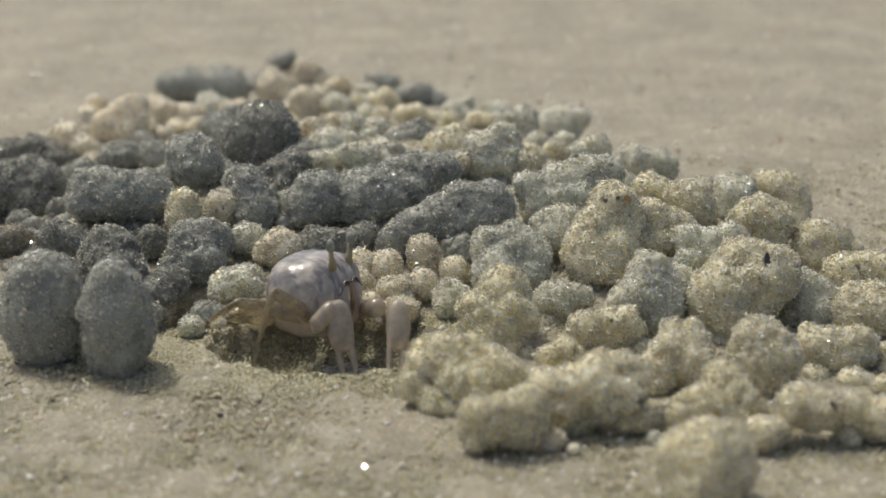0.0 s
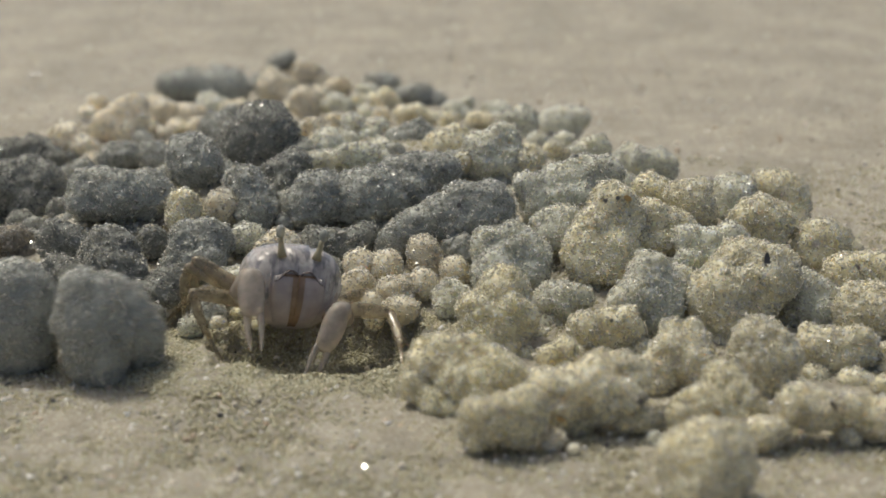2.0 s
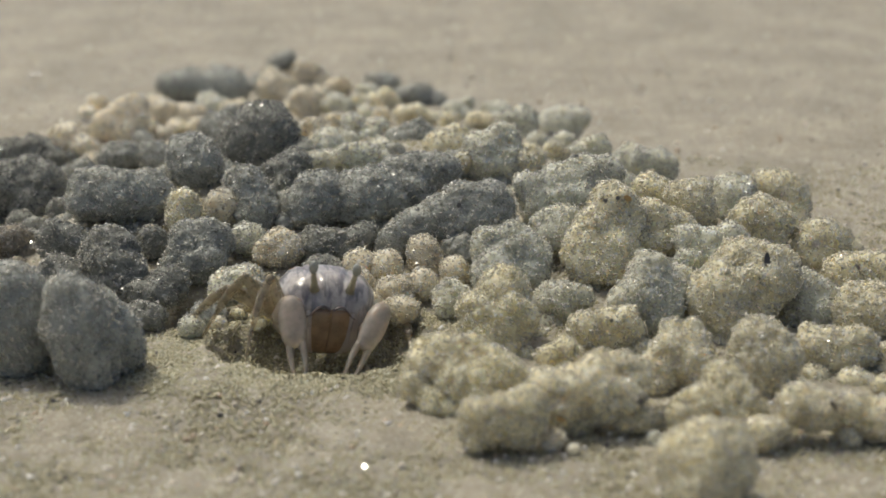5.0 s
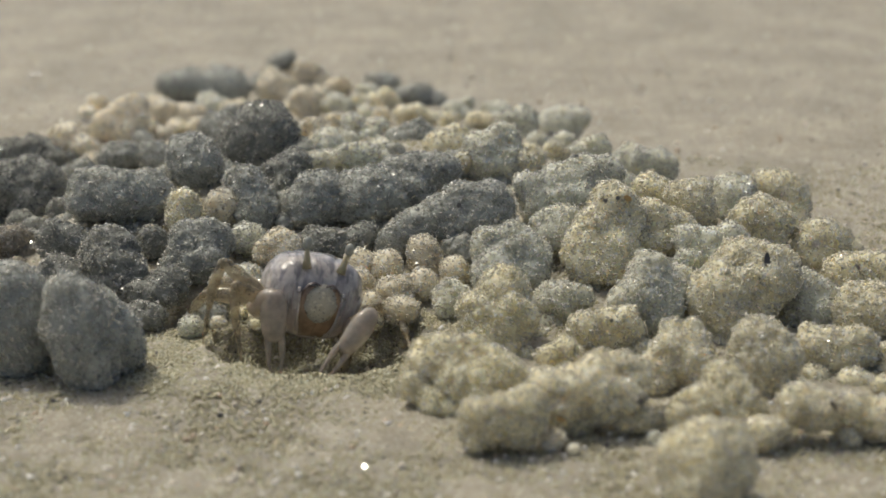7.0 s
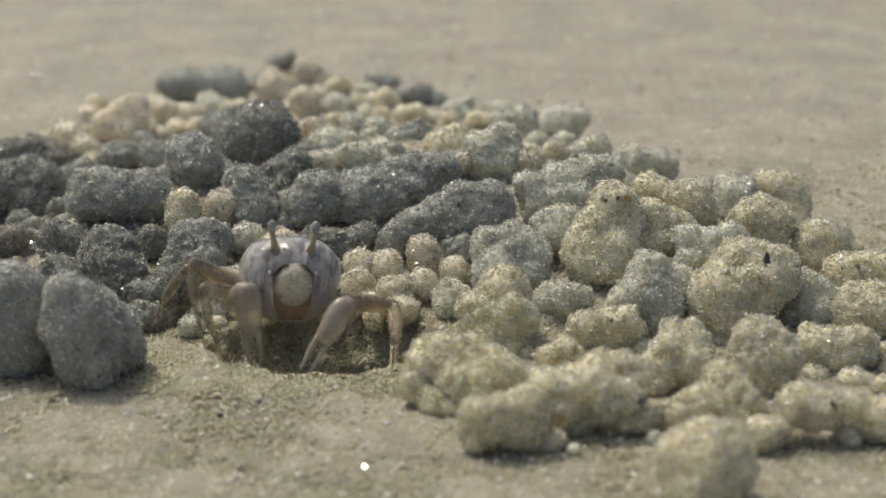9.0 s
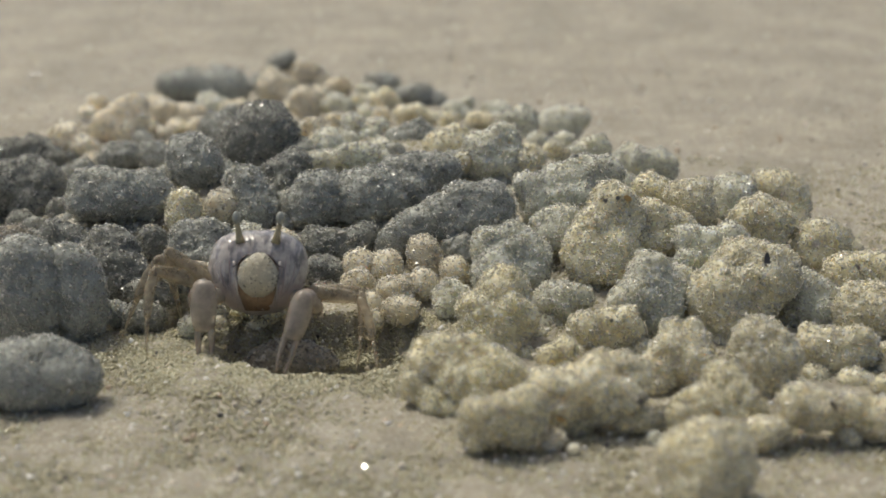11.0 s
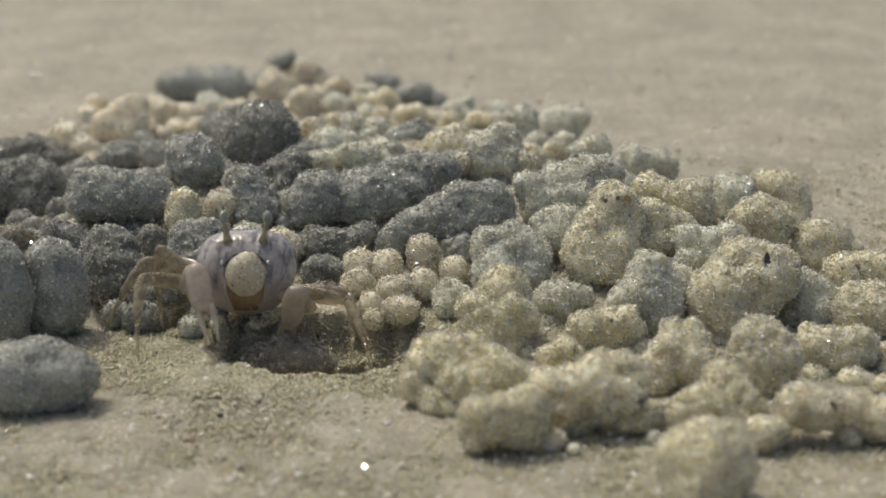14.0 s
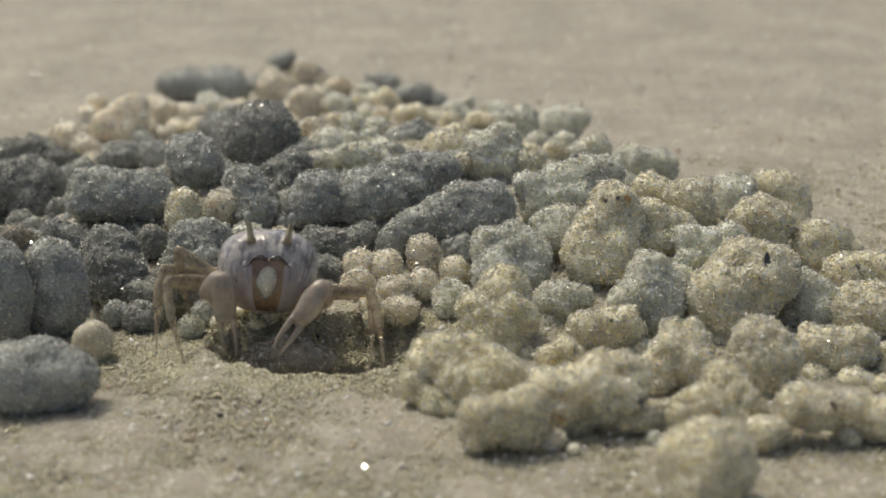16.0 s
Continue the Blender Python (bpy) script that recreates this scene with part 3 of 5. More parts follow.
heap_pellet(BEIGE, (33.4, -17.7, 3.4, 2.0), (35.5, -18.2, 3.3, 2.1), (37.8, -17.8, 3.0, 2.1), (40.0, -17.6, 2.5, 2.1), (41.8, -18.0, 2.3, 2.2), (34.5, -16.5, 4.6, 0.8))
heap_pellet(BEIGE, (38.6, -19.5, 0.5, 0.8), (38.2, -18.9, 1.1, 0.9))
heap_pellet(BEIGE, (17.4, -16.4, 1.4, 1.2), (19.0, -16.2, 1.6, 1.4), (20.7, -15.8, 1.5, 1.1))
heap_pellet(MIXED, (20.3, -19.5, 0.5, 0.8), (19.7, -19.4, 0.9, 0.6))
heap_pellet(CREAM, (-6.6, 25.1, 4.2, 2.2))
heap_pellet(CREAM, (-2.4, 27.1, 5.6, 2.1), (-1.9, 26.4, 4.2, 1.9))
heap_pellet(CREAM, (1.5, 23.6, 4.2, 1.8))
heap_pellet(CREAM, (-2.5, 20.0, 3.6, 1.9))
heap_pellet(CREAM, (-9.8, 25.3, 4.3, 2.1))
heap_pellet(CREAM, (-9.9, 21.3, 3.4, 1.9), (-8.8, 21.3, 3.1, 1.0))
heap_pellet(CREAM, (-6.1, 18.3, 3.3, 1.9), (-4.5, 19.2, 3.2, 1.6))
heap_pellet(CREAM, (-8.1, 16.2, 2.7, 1.5))
heap_pellet(CREAM, (-5.6, 14.3, 2.6, 1.5), (-4.1, 14.2, 2.6, 1.5))
heap_pellet(CREAM, (-7.7, 13.7, 1.6, 1.2))
heap_pellet(CREAM, (-19.3, 30.0, 5.2, 2.5), (-21.2, 30.1, 4.5, 1.3))
heap_pellet(LIGHT, (-23.7, 33.2, 5.4, 2.3), (-25.0, 32.5, 5.2, 1.6))
heap_pellet(CREAM, (-27.5, 39.6, 7.9, 2.5))
heap_pellet(BEIGE, (-32.1, 37.1, 8.8, 2.1), (-32.3, 36.2, 7.1, 2.1))
heap_pellet(DARK, (-66.0, 89.6, 2.9, 2.9), (-62.3, 90.7, 2.7, 3.0), (-59.6, 89.8, 2.0, 2.1))
heap_pellet(DARK, (-55.4, 58.5, 6.2, 3.6), (-58.4, 58.2, 5.9, 3.6), (-52.8, 58.5, 5.4, 2.5), (-55.1, 56.6, 3.9, 3.2), (-60.5, 57.1, 5.4, 3.2))
heap_pellet(GREY, (-43.9, 41.1, 9.1, 3.2), (-40.6, 40.5, 9.2, 3.5), (-37.5, 41.1, 9.0, 3.3), (-36.0, 40.2, 8.2, 2.1), (-44.8, 40.0, 8.2, 2.1))
heap_pellet(GREY, (-48.4, 81.3, 4.3, 2.5), (-46.4, 81.6, 4.5, 2.2))
heap_pellet(GREY, (-41.9, 77.4, 5.7, 2.4), (-40.1, 76.4, 5.1, 1.9))
heap_pellet(GREY, (-32.6, 50.2, 12.0, 3.0), (-31.7, 48.6, 10.7, 2.9), (-33.8, 49.1, 10.8, 2.3), (-30.5, 49.4, 11.1, 1.9))
heap_pellet(GREY, (-33.8, 85.4, 7.8, 2.5), (-31.1, 84.4, 7.0, 3.0), (-32.8, 83.9, 6.4, 2.3))
heap_pellet(DARK, (-24.5, 65.7, 12.5, 3.6), (-25.9, 67.2, 12.8, 3.0), (-23.3, 64.9, 11.7, 3.3), (-27.4, 64.4, 10.7, 3.3), (-28.3, 63.8, 9.3, 2.5), (-24.4, 63.6, 9.7, 3.1))
# the shadow on this pellet is given by its dark tone
heap_pellet(DARK, (-20.2, 46.6, 10.1, 2.5), (-19.2, 47.6, 11.4, 2.1), (-21.9, 46.5, 10.5, 1.7), (-20.5, 44.5, 8.4, 2.1))
heap_pellet(GREY, (-24.3, 40.6, 9.9, 2.7), (-25.9, 41.7, 10.4, 2.0), (-22.8, 40.3, 8.5, 2.3), (-22.8, 38.6, 7.5, 2.1), (-23.8, 38.4, 7.1, 1.9))
heap_pellet(GREY, (-19.6, 37.8, 6.3, 1.3), (-20.2, 38.2, 6.5, 0.9))
heap_pellet(GREY, (-15.8, 40.0, 9.0, 3.2), (-16.9, 39.3, 7.7, 2.8), (-14.7, 41.7, 9.5, 2.4), (-13.8, 40.5, 7.8, 2.0), (-17.9, 39.6, 7.6, 1.7))
heap_pellet(GREY, (-10.3, 41.8, 8.9, 3.5), (-12.4, 40.9, 8.0, 2.2), (-8.1, 42.1, 9.9, 2.7), (-6.7, 40.9, 8.7, 2.6), (-9.5, 40.2, 7.6, 2.7))
heap_pellet(GREY, (-3.2, 45.5, 10.5, 3.4), (-1.0, 45.1, 11.0, 2.8), (-6.1, 44.9, 10.3, 2.7), (-5.3, 43.1, 8.5, 2.7), (-3.5, 42.9, 9.0, 2.7), (0.3, 44.6, 10.8, 1.5))
heap_pellet(DARK, (-15.3, 31.2, 5.2, 2.1), (-12.5, 30.9, 5.3, 2.2), (-9.8, 31.7, 6.0, 1.8), (-8.8, 32.2, 7.1, 1.0), (-16.5, 31.8, 6.1, 0.9))
heap_pellet(GREY, (2.5, 33.2, 10.0, 2.9), (5.2, 33.6, 9.9, 2.6), (-0.3, 32.1, 8.9, 2.7), (-3.0, 31.3, 7.7, 2.5), (-5.0, 30.5, 6.1, 2.2), (-6.0, 30.1, 5.2, 1.7), (6.6, 33.5, 9.2, 2.1), (4.5, 31.6, 8.0, 2.5), (1.1, 31.6, 7.6, 2.5), (5.9, 34.6, 11.4, 1.2))
heap_pellet(GREY, (2.1, 28.5, 5.2, 2.4), (3.4, 27.5, 4.6, 1.6))
heap_pellet(MIXED, (-12.3, 54.4, 10.3, 2.3), (-10.0, 54.6, 10.3, 2.1), (-14.6, 54.7, 9.8, 1.8), (-16.8, 55.0, 10.2, 1.7), (-7.8, 54.6, 9.9, 1.5))
heap_pellet(DARK, (-47.6, 33.7, 5.3, 2.3), (-45.1, 33.5, 4.9, 2.2), (-43.6, 33.2, 4.3, 1.8))
heap_pellet(DARK, (-39.5, 25.7, 7.2, 2.2), (-38.0, 24.9, 6.7, 2.0), (-39.1, 23.3, 5.1, 2.9), (-36.8, 23.1, 4.5, 2.3), (-40.7, 24.7, 6.1, 2.0), (-36.4, 22.5, 3.3, 2.1), (-38.4, 22.3, 3.0, 2.5))
heap_pellet(DARK, (-35.4, 32.2, 5.7, 1.7), (-34.8, 31.6, 4.8, 1.5))
heap_pellet(GREY, (-29.3, 29.0, 6.2, 2.8), (-27.3, 29.1, 6.6, 2.4), (-30.9, 28.4, 6.4, 1.9), (-30.1, 27.0, 4.3, 2.3), (-27.8, 27.0, 4.7, 2.3), (-32.1, 26.8, 3.4, 1.6))
# added in a shadowed gap; dark colour stands in for the shadow
heap_pellet(DARK, (-14.9, 25.4, 3.6, 1.9), (-12.9, 25.4, 3.8, 1.6))
# two pellets in deep shade, with that shade painted on as brown
heap_pellet(SHADE_BROWN, (-13.7, 21.8, 2.0, 1.7), (-12.1, 21.8, 1.4, 1.3))
heap_pellet(SHADE_BROWN, (-53.2, 38.1, 3.6, 2.2), (-54.6, 38.2, 4.0, 1.9))
# three added at the back of shaded gaps, dark to imitate the shade
heap_pellet(DARK, (-32.6, 27.0, 1.9, 1.9), (-31.4, 27.0, 1.6, 1.3))
heap_pellet(DARK, (-35.6, 22.5, 0.9, 1.7), (-36.7, 22.3, 0.2, 1.2))
heap_pellet(DARK, (-43.7, 25.6, 3.0, 2.5), (-45.8, 26.6, 3.4, 2.0))

# small ones by the burrow
sand_pellet(-23.7, 20.7, 3.5, 6.1, 6.6, 4.9, 0, 2, MIXED)
sand_pellet(-27.6, 10.5, 1.6, 2.8, 2.7, 2.7, 0, 1, LIGHT)
sand_pellet(-25.0, 12.4, 1.5, 2.0, 1.9, 1.7, 0, 1, CREAM)
sand_pellet(-36.8, 15.0, 1.9, 3.1, 3.1, 3.1, 0, 1, LUMP)
# next four fill a region of shade, which their dark colour imitates
sand_pellet(-33.8, 20.1, 2.7, 6.3, 4.4, 3.9, 0, 2, DARK)
sand_pellet(-37.5, 22.6, 3.2, 7.0, 5.7, 5.1, 0, 2, DARK)
sand_pellet(-31.8, 21.9, 3.1, 5.6, 4.9, 4.4, 0, 1, DARK)
sand_pellet(-33.4, 13.4, 2.0, 4.9, 4.0, 3.5, 0, 1, DARK)
sand_pellet(-26.1, 14.5, 2.0, 4.1, 3.2, 2.9, 0, 1, GREY)
sand_pellet(-22.5, 15.8, 1.9, 3.3, 2.6, 1.9, 0, 2, PALE)
sand_pellet(-19.9, 14.2, 1.9, 3.8, 2.7, 2.0, 0, 2, BEIGE)
sand_pellet(-17.3, 15.0, 1.9, 2.7, 1.8, 1.6, 0, 1, CREAM)
sand_pellet(-20.7, 12.9, 1.4, 2.4, 1.9, 1.4, 0, 1, PALE)

# pellets deeper in the heap; the brown ones hold their shade in the colour
heap_pellet(GREY, (-31.6, 178.4, 0.2, 2.1))
heap_pellet(CREAM, (-23.8, 163.8, 0.2, 2.1))
heap_pellet(GREY, (-36.2, 156.8, 0.2, 2.1))
heap_pellet(CREAM, (-22.9, 149.8, 0.3, 2.1))
heap_pellet(CREAM, (-48.5, 143.8, 0.2, 2.1))
heap_pellet(GREY, (-43.5, 143.8, 0.2, 2.1))
heap_pellet(BEIGE, (-12.5, 142.5, 0.5, 2.1))
heap_pellet(GREY, (-1.4, 142.5, 0.5, 2.1))
heap_pellet(CREAM, (-26.8, 136.0, 0.5, 2.1))
heap_pellet(CREAM, (-62.3, 131.8, 0.2, 2.1))
heap_pellet(GREY, (-37.0, 129.8, 0.6, 2.1))
heap_pellet(MIXED, (-13.1, 126.1, 1.4, 2.1))
heap_pellet(LIGHT, (3.3, 126.1, 1.4, 2.1))
heap_pellet(BEIGE, (0.9, 90.3, 7.8, 1.9))
heap_pellet(LIGHT, (8.8, 114.8, 2.6, 2.0))
heap_pellet(CREAM, (-49.4, 118.4, 0.7, 2.1))
heap_pellet(CREAM, (-44.6, 117.2, 0.9, 2.1))
heap_pellet(CREAM, (-41.0, 115.9, 1.2, 2.1))
heap_pellet(LIGHT, (15.0, 102.7, 4.0, 2.0))
heap_pellet(CREAM, (-45.9, 110.5, 1.2, 2.1))
heap_pellet(GREY, (-48.2, 104.6, 1.4, 2.1))
heap_pellet(CREAM, (-17.5, 71.1, 8.9, 1.8))
heap_pellet(CREAM, (-15.5, 69.9, 9.2, 1.8))
heap_pellet(MIXED, (-13.5, 69.1, 9.4, 1.8))
heap_pellet(LIGHT, (13.6, 76.5, 7.7, 1.8))
heap_pellet(LIGHT, (17.9, 81.8, 6.5, 1.9))
heap_pellet(MIXED, (-8.6, 64.7, 9.4, 1.8))
heap_pellet(GREY, (-6.7, 62.0, 9.1, 1.8))
heap_pellet(DARK, (-69.9, 94.6, 0.4, 2.1))
heap_pellet(DARK, (-57.6, 91.5, 1.1, 2.1))
heap_pellet(CREAM, (-53.0, 89.0, 1.7, 2.0))
heap_pellet(GREY, (-54.2, 84.6, 1.7, 2.0))
heap_pellet(GREY, (-29.5, 58.3, 8.0, 1.8))
heap_pellet(DARK, (-55.4, 80.4, 1.7, 2.0))
heap_pellet(GREY, (-36.8, 52.7, 8.5, 1.8))
heap_pellet(GREY, (-13.7, 55.4, 7.8, 1.8))
heap_pellet(MIXED, (3.5, 55.2, 7.9, 1.8))
heap_pellet(GREY, (-34.6, 49.8, 8.3, 1.8))
heap_pellet(GREY, (-29.5, 51.0, 8.0, 1.8))
heap_pellet(GREY, (7.9, 53.0, 7.5, 1.8))
heap_pellet(LIGHT, (24.7, 59.0, 6.0, 1.9))
heap_pellet(GREY, (-31.8, 48.4, 7.7, 1.8))
heap_pellet(LIGHT, (9.5, 47.6, 7.0, 1.8))
heap_pellet(DARK, (-50.2, 51.0, 4.3, 1.9))
heap_pellet(DARK, (-21.1, 45.5, 5.8, 1.9))
heap_pellet(GREY, (9.3, 43.0, 6.4, 1.9))
heap_pellet(BEIGE, (28.5, 38.5, 7.6, 1.8))
heap_pellet(DARK, (-61.3, 59.2, 1.2, 2.0))
heap_pellet(DARK, (-59.1, 58.0, 1.5, 2.0))
heap_pellet(GREY, (-47.3, 45.9, 4.7, 1.9))
heap_pellet(GREY, (-43.4, 43.5, 5.4, 1.9))
heap_pellet(GREY, (-35.3, 41.8, 5.8, 1.9))
heap_pellet(BEIGE, (-31.1, 42.3, 5.7, 1.9))
heap_pellet(GREY, (-7.1, 43.5, 5.4, 1.9))
heap_pellet(DARK, (-55.8, 51.5, 2.3, 2.0))
heap_pellet(GREY, (-45.0, 42.8, 4.7, 1.9))
heap_pellet(DARK, (-41.3, 41.4, 5.1, 1.9))
heap_pellet(GREY, (-39.5, 41.1, 5.2, 1.9))
heap_pellet(DARK, (-37.8, 40.9, 5.2, 1.9))
heap_pellet(CREAM, (-26.7, 41.4, 5.1, 1.9))
heap_pellet(GREY, (-21.6, 42.1, 4.9, 1.9))
heap_pellet(GREY, (-14.8, 42.1, 4.9, 1.9))
heap_pellet(DARK, (-13.0, 42.1, 4.9, 1.9))
heap_pellet(GREY, (-11.3, 41.8, 5.0, 1.9))
heap_pellet(BEIGE, (29.0, 35.3, 6.7, 1.8))
heap_pellet(DARK, (-52.8, 46.2, 2.9, 2.0))
heap_pellet(DARK, (-35.0, 39.4, 4.7, 1.9))
heap_pellet(DARK, (-7.8, 39.9, 4.6, 1.9))
heap_pellet(DARK, (-38.2, 38.2, 4.2, 1.9))
heap_pellet(CREAM, (-1.0, 37.8, 4.3, 1.9))
heap_pellet(DARK, (-51.8, 41.6, 2.3, 2.0))
heap_pellet(SHADE_BROWN, (-57.2, 42.3, 1.2, 2.0))
heap_pellet(DARK, (-37.0, 35.4, 3.3, 2.0))
heap_pellet(GREY, (-33.6, 35.4, 3.3, 2.0))
heap_pellet(CREAM, (-8.5, 34.7, 3.5, 1.9))
heap_pellet(BEIGE, (52.1, 43.8, 0.8, 2.0))
heap_pellet(SHADE_BROWN, (-54.7, 39.0, 1.3, 2.0))
heap_pellet(SHADE_BROWN, (-51.8, 37.8, 1.7, 2.0))
heap_pellet(GREY, (-0.1, 32.5, 3.2, 2.0))
heap_pellet(LIGHT, (12.9, 30.3, 3.9, 1.9))
heap_pellet(MIXED, (27.5, 28.9, 4.3, 1.9))
heap_pellet(DARK, (-35.7, 32.5, 2.4, 2.0))
heap_pellet(BEIGE, (14.5, 28.7, 3.5, 1.9))
heap_pellet(SHADE_BROWN, (-55.4, 34.9, 0.8, 2.0))
heap_pellet(SHADE_BROWN, (-52.7, 34.2, 1.0, 2.0))
heap_pellet(LIGHT, (12.7, 26.1, 2.6, 2.0))
heap_pellet(BEIGE, (15.1, 25.8, 2.7, 2.0))
heap_pellet(BEIGE, (17.5, 25.4, 2.8, 2.0))
heap_pellet(MIXED, (21.5, 25.1, 2.9, 2.0))
heap_pellet(BEIGE, (45.9, 30.9, 1.1, 2.0))
heap_pellet(BEIGE, (19.0, 23.9, 2.4, 2.0))
heap_pellet(PALE, (10.1, 21.6, 1.5, 2.0))
heap_pellet(MIXED, (18.0, 21.4, 1.6, 2.0))
heap_pellet(MIXED, (46.3, 24.9, 0.4, 2.0))
heap_pellet(BEIGE, (39.3, 21.6, 0.7, 2.0))
heap_pellet(MIXED, (10.7, 18.3, 0.9, 2.0))
heap_pellet(MIXED, (12.1, 14.8, 0.5, 2.0))
heap_pellet(BEIGE, (39.1, 16.0, 0.1, 2.0))
heap_pellet(PALE, (9.6, 11.1, 0.1, 2.0))
heap_pellet(BEIGE, (23.2, 11.3, 0.1, 2.0))
heap_pellet(BEIGE, (49.8, 12.5, -0.4, 2.0))
heap_pellet(BEIGE, (30.5, 9.7, -0.2, 2.0))
heap_pellet(BEIGE, (21.3, 7.3, -0.1, 2.0))
heap_pellet(PALE, (8.6, 5.2, -0.2, 2.0))
heap_pellet(BEIGE, (38.3, 3.9, -0.5, 2.0))
heap_pellet(BEIGE, (45.6, 4.1, -0.5, 2.0))
heap_pellet(BEIGE, (42.3, 2.0, -0.6, 2.0))
heap_pellet(BEIGE, (47.3, 2.0, -0.6, 2.0))
heap_pellet(BEIGE, (39.0, -0.1, -0.5, 2.0))
heap_pellet(BEIGE, (23.8, -2.1, -0.5, 2.0))
heap_pellet(BEIGE, (35.7, -2.1, -0.5, 2.0))
heap_pellet(BEIGE, (42.8, -1.9, -0.6, 2.0))
sand_pellet(-41.2, 137.2, 0.3, 6.7, 6.7, 6.7, 0, 1, LIGHT)
sand_pellet(-16.0, 65.1, 9.3, 5.6, 5.6, 5.6, 0, 1, LIGHT)
sand_pellet(0.0, 63.0, 9.8, 5.5, 5.5, 5.5, 0, 1, BEIGE)
sand_pellet(-19.6, 63.1, 8.8, 5.6, 5.6, 5.6, 0, 1, DARK)
sand_pellet(-30.4, 67.1, 6.9, 5.7, 5.7, 5.7, 0, 1, GREY)
sand_pellet(11.1, 61.0, 8.4, 5.6, 5.6, 5.6, 0, 1, BEIGE)
sand_pellet(1.8, 55.0, 8.8, 5.5, 5.5, 5.5, 0, 1, GREY)
sand_pellet(-19.8, 42.7, 6.5, 5.6, 5.6, 5.6, 0, 1, GREY)
sand_pellet(30.8, 35.4, 7.6, 5.5, 5.5, 5.5, 0, 1, BEIGE)
sand_pellet(27.7, 30.7, 7.2, 5.5, 5.5, 5.5, 0, 1, BEIGE)
sand_pellet(26.8, 15.6, 1.8, 5.8, 5.8, 5.8, 0, 1, BEIGE)
sand_pellet(44.7, 16.5, 0.7, 5.8, 5.8, 5.8, 0, 1, BEIGE)
sand_pellet(0.7, -2.7, 0.4, 5.7, 5.7, 5.7, 0, 1, BEIGE)
sand_pellet(9.6, -6.3, 0.3, 5.7, 5.7, 5.7, 0, 1, BEIGE)



def chip(x, y, z, wide, tall, mat, name, label, tilt=0, lean=-25):
    """A thin angular flake, broken at its rim."""
    r = random.Random(int(x * 10))
    rim = [(math.cos(a) * wide * r.uniform(0.35, 0.55), math.sin(a) * tall * r.uniform(0.35, 0.55)) for a in [k * math.pi / 4 for k in range(8)]]
    v = [(u, -0.12, w) for u, w in rim] + [(u * 0.8, 0.15, w * 0.8) for u, w in rim]
    q = [tuple(range(8)), tuple(range(15, 7, -1))] + [(k, 8 + k, 8 + (k + 1) % 8, (k + 1) % 8) for k in range(8)]
    ob = new(name, mesh_of(name, np.array(v) * MM, q, [mat], smooth=False))
    ob.matrix_basis = pose(x * MM, y * MM, z * MM, lean, tilt, r.uniform(-20, 20))
    return tagged(ob, label, "flake", "flakes among the sand")


chip(35.5, 11.5, 9.0, 1.0, 2.4, FLECK, "dark_flake", "long dark grey flake stuck on a sand pellet", 12)
chip(34.9, 10.0, 7.3, 1.4, 1.2, FLECK, "dark_flake", "thin dark mineral flake stuck on a sand pellet", 0)
chip(18.2, 6.3, 3.9, 0.9, 0.5, FLECK, "dark_flake", "thin dark mineral flake stuck on a sand pellet", 10)
chip(36.4, -20.0, 4.4, 0.4, 1.2, FLECK, "dark_flake", "thin dark mineral flake stuck on a sand pellet", -30)
chip(18.7, -17.9, 3.9, 0.7, 0.9, FLECK, "dark_flake", "thin dark mineral flake stuck on a sand pellet", 0)
chip(21.4, 24.4, 12.9, 1.2, 0.8, AMBER, "amber_flake", "small amber flake stuck on a sand pellet", 30)
chip(48.7, 25.1, 4.3, 0.8, 0.8, FLECK, "dark_flake", "thin dark mineral flake stuck on a sand pellet", 0)
chip(1.9, 30.2, 10.5, 0.7, 0.7, FLECK, "dark_flake", "thin dark mineral flake stuck on a sand pellet", 20)
chip(0.0, 42.4, 11.9, 0.7, 0.5, FLECK, "dark_flake", "thin dark mineral flake stuck on a sand pellet", 0)
chip(25.9, -18.3, 2.9, 0.7, 0.5, AMBER, "amber_flake", "small amber flake stuck on a sand pellet", 0)
chip(11.1, -18.4, 2.5, 1.1, 1.0, AMBER, "amber_flake", "small amber flake stuck on a sand pellet", 0)
chip(20.2, 23.9, 13.0, 0.6, 0.5, FLECK, "dark_flake", "thin dark mineral flake stuck on a sand pellet", 0)
chip(18.8, 24.0, 12.7, 0.6, 0.5, FLECK, "dark_flake", "thin dark mineral flake stuck on a sand pellet", 0)
chip(-40.7, 75.2, 6.7, 0.7, 0.7, FLECK, "dark_flake", "thin dark mineral flake stuck on a sand pellet", 0)
chip(-46.4, 79.2, 4.9, 0.7, 0.7, FLECK, "dark_flake", "thin dark mineral flake stuck on a sand pellet", 0)
chip(-52.3, 55.9, 6.1, 0.6, 0.6, FLECK, "dark_flake", "thin dark mineral flake stuck on a sand pellet", 0)
chip(16.4, 38.0, 14.7, 0.7, 0.6, FLECK, "dark_flake", "thin dark mineral flake stuck on a sand pellet", 0)
chip(-38.0, 37.6, 8.8, 1.3, 1.8, QUARTZ, "white_flake", "clear quartz flake stuck on a sand pellet", 10)
chip(26.3, 23.9, 7.2, 0.8, 0.8, QUARTZ, "white_flake", "clear quartz flake stuck on a sand pellet", 0)
chip(10.7, -18.0, 3.4, 1.4, 1.0, QUARTZ, "white_flake", "white shell flake stuck on a sand pellet", 0)
chip(-57.3, 107.1, 4.5, 3.1, 1.1, QUARTZ, "white_flake", "white shell flake stuck on a sand pellet", 0)
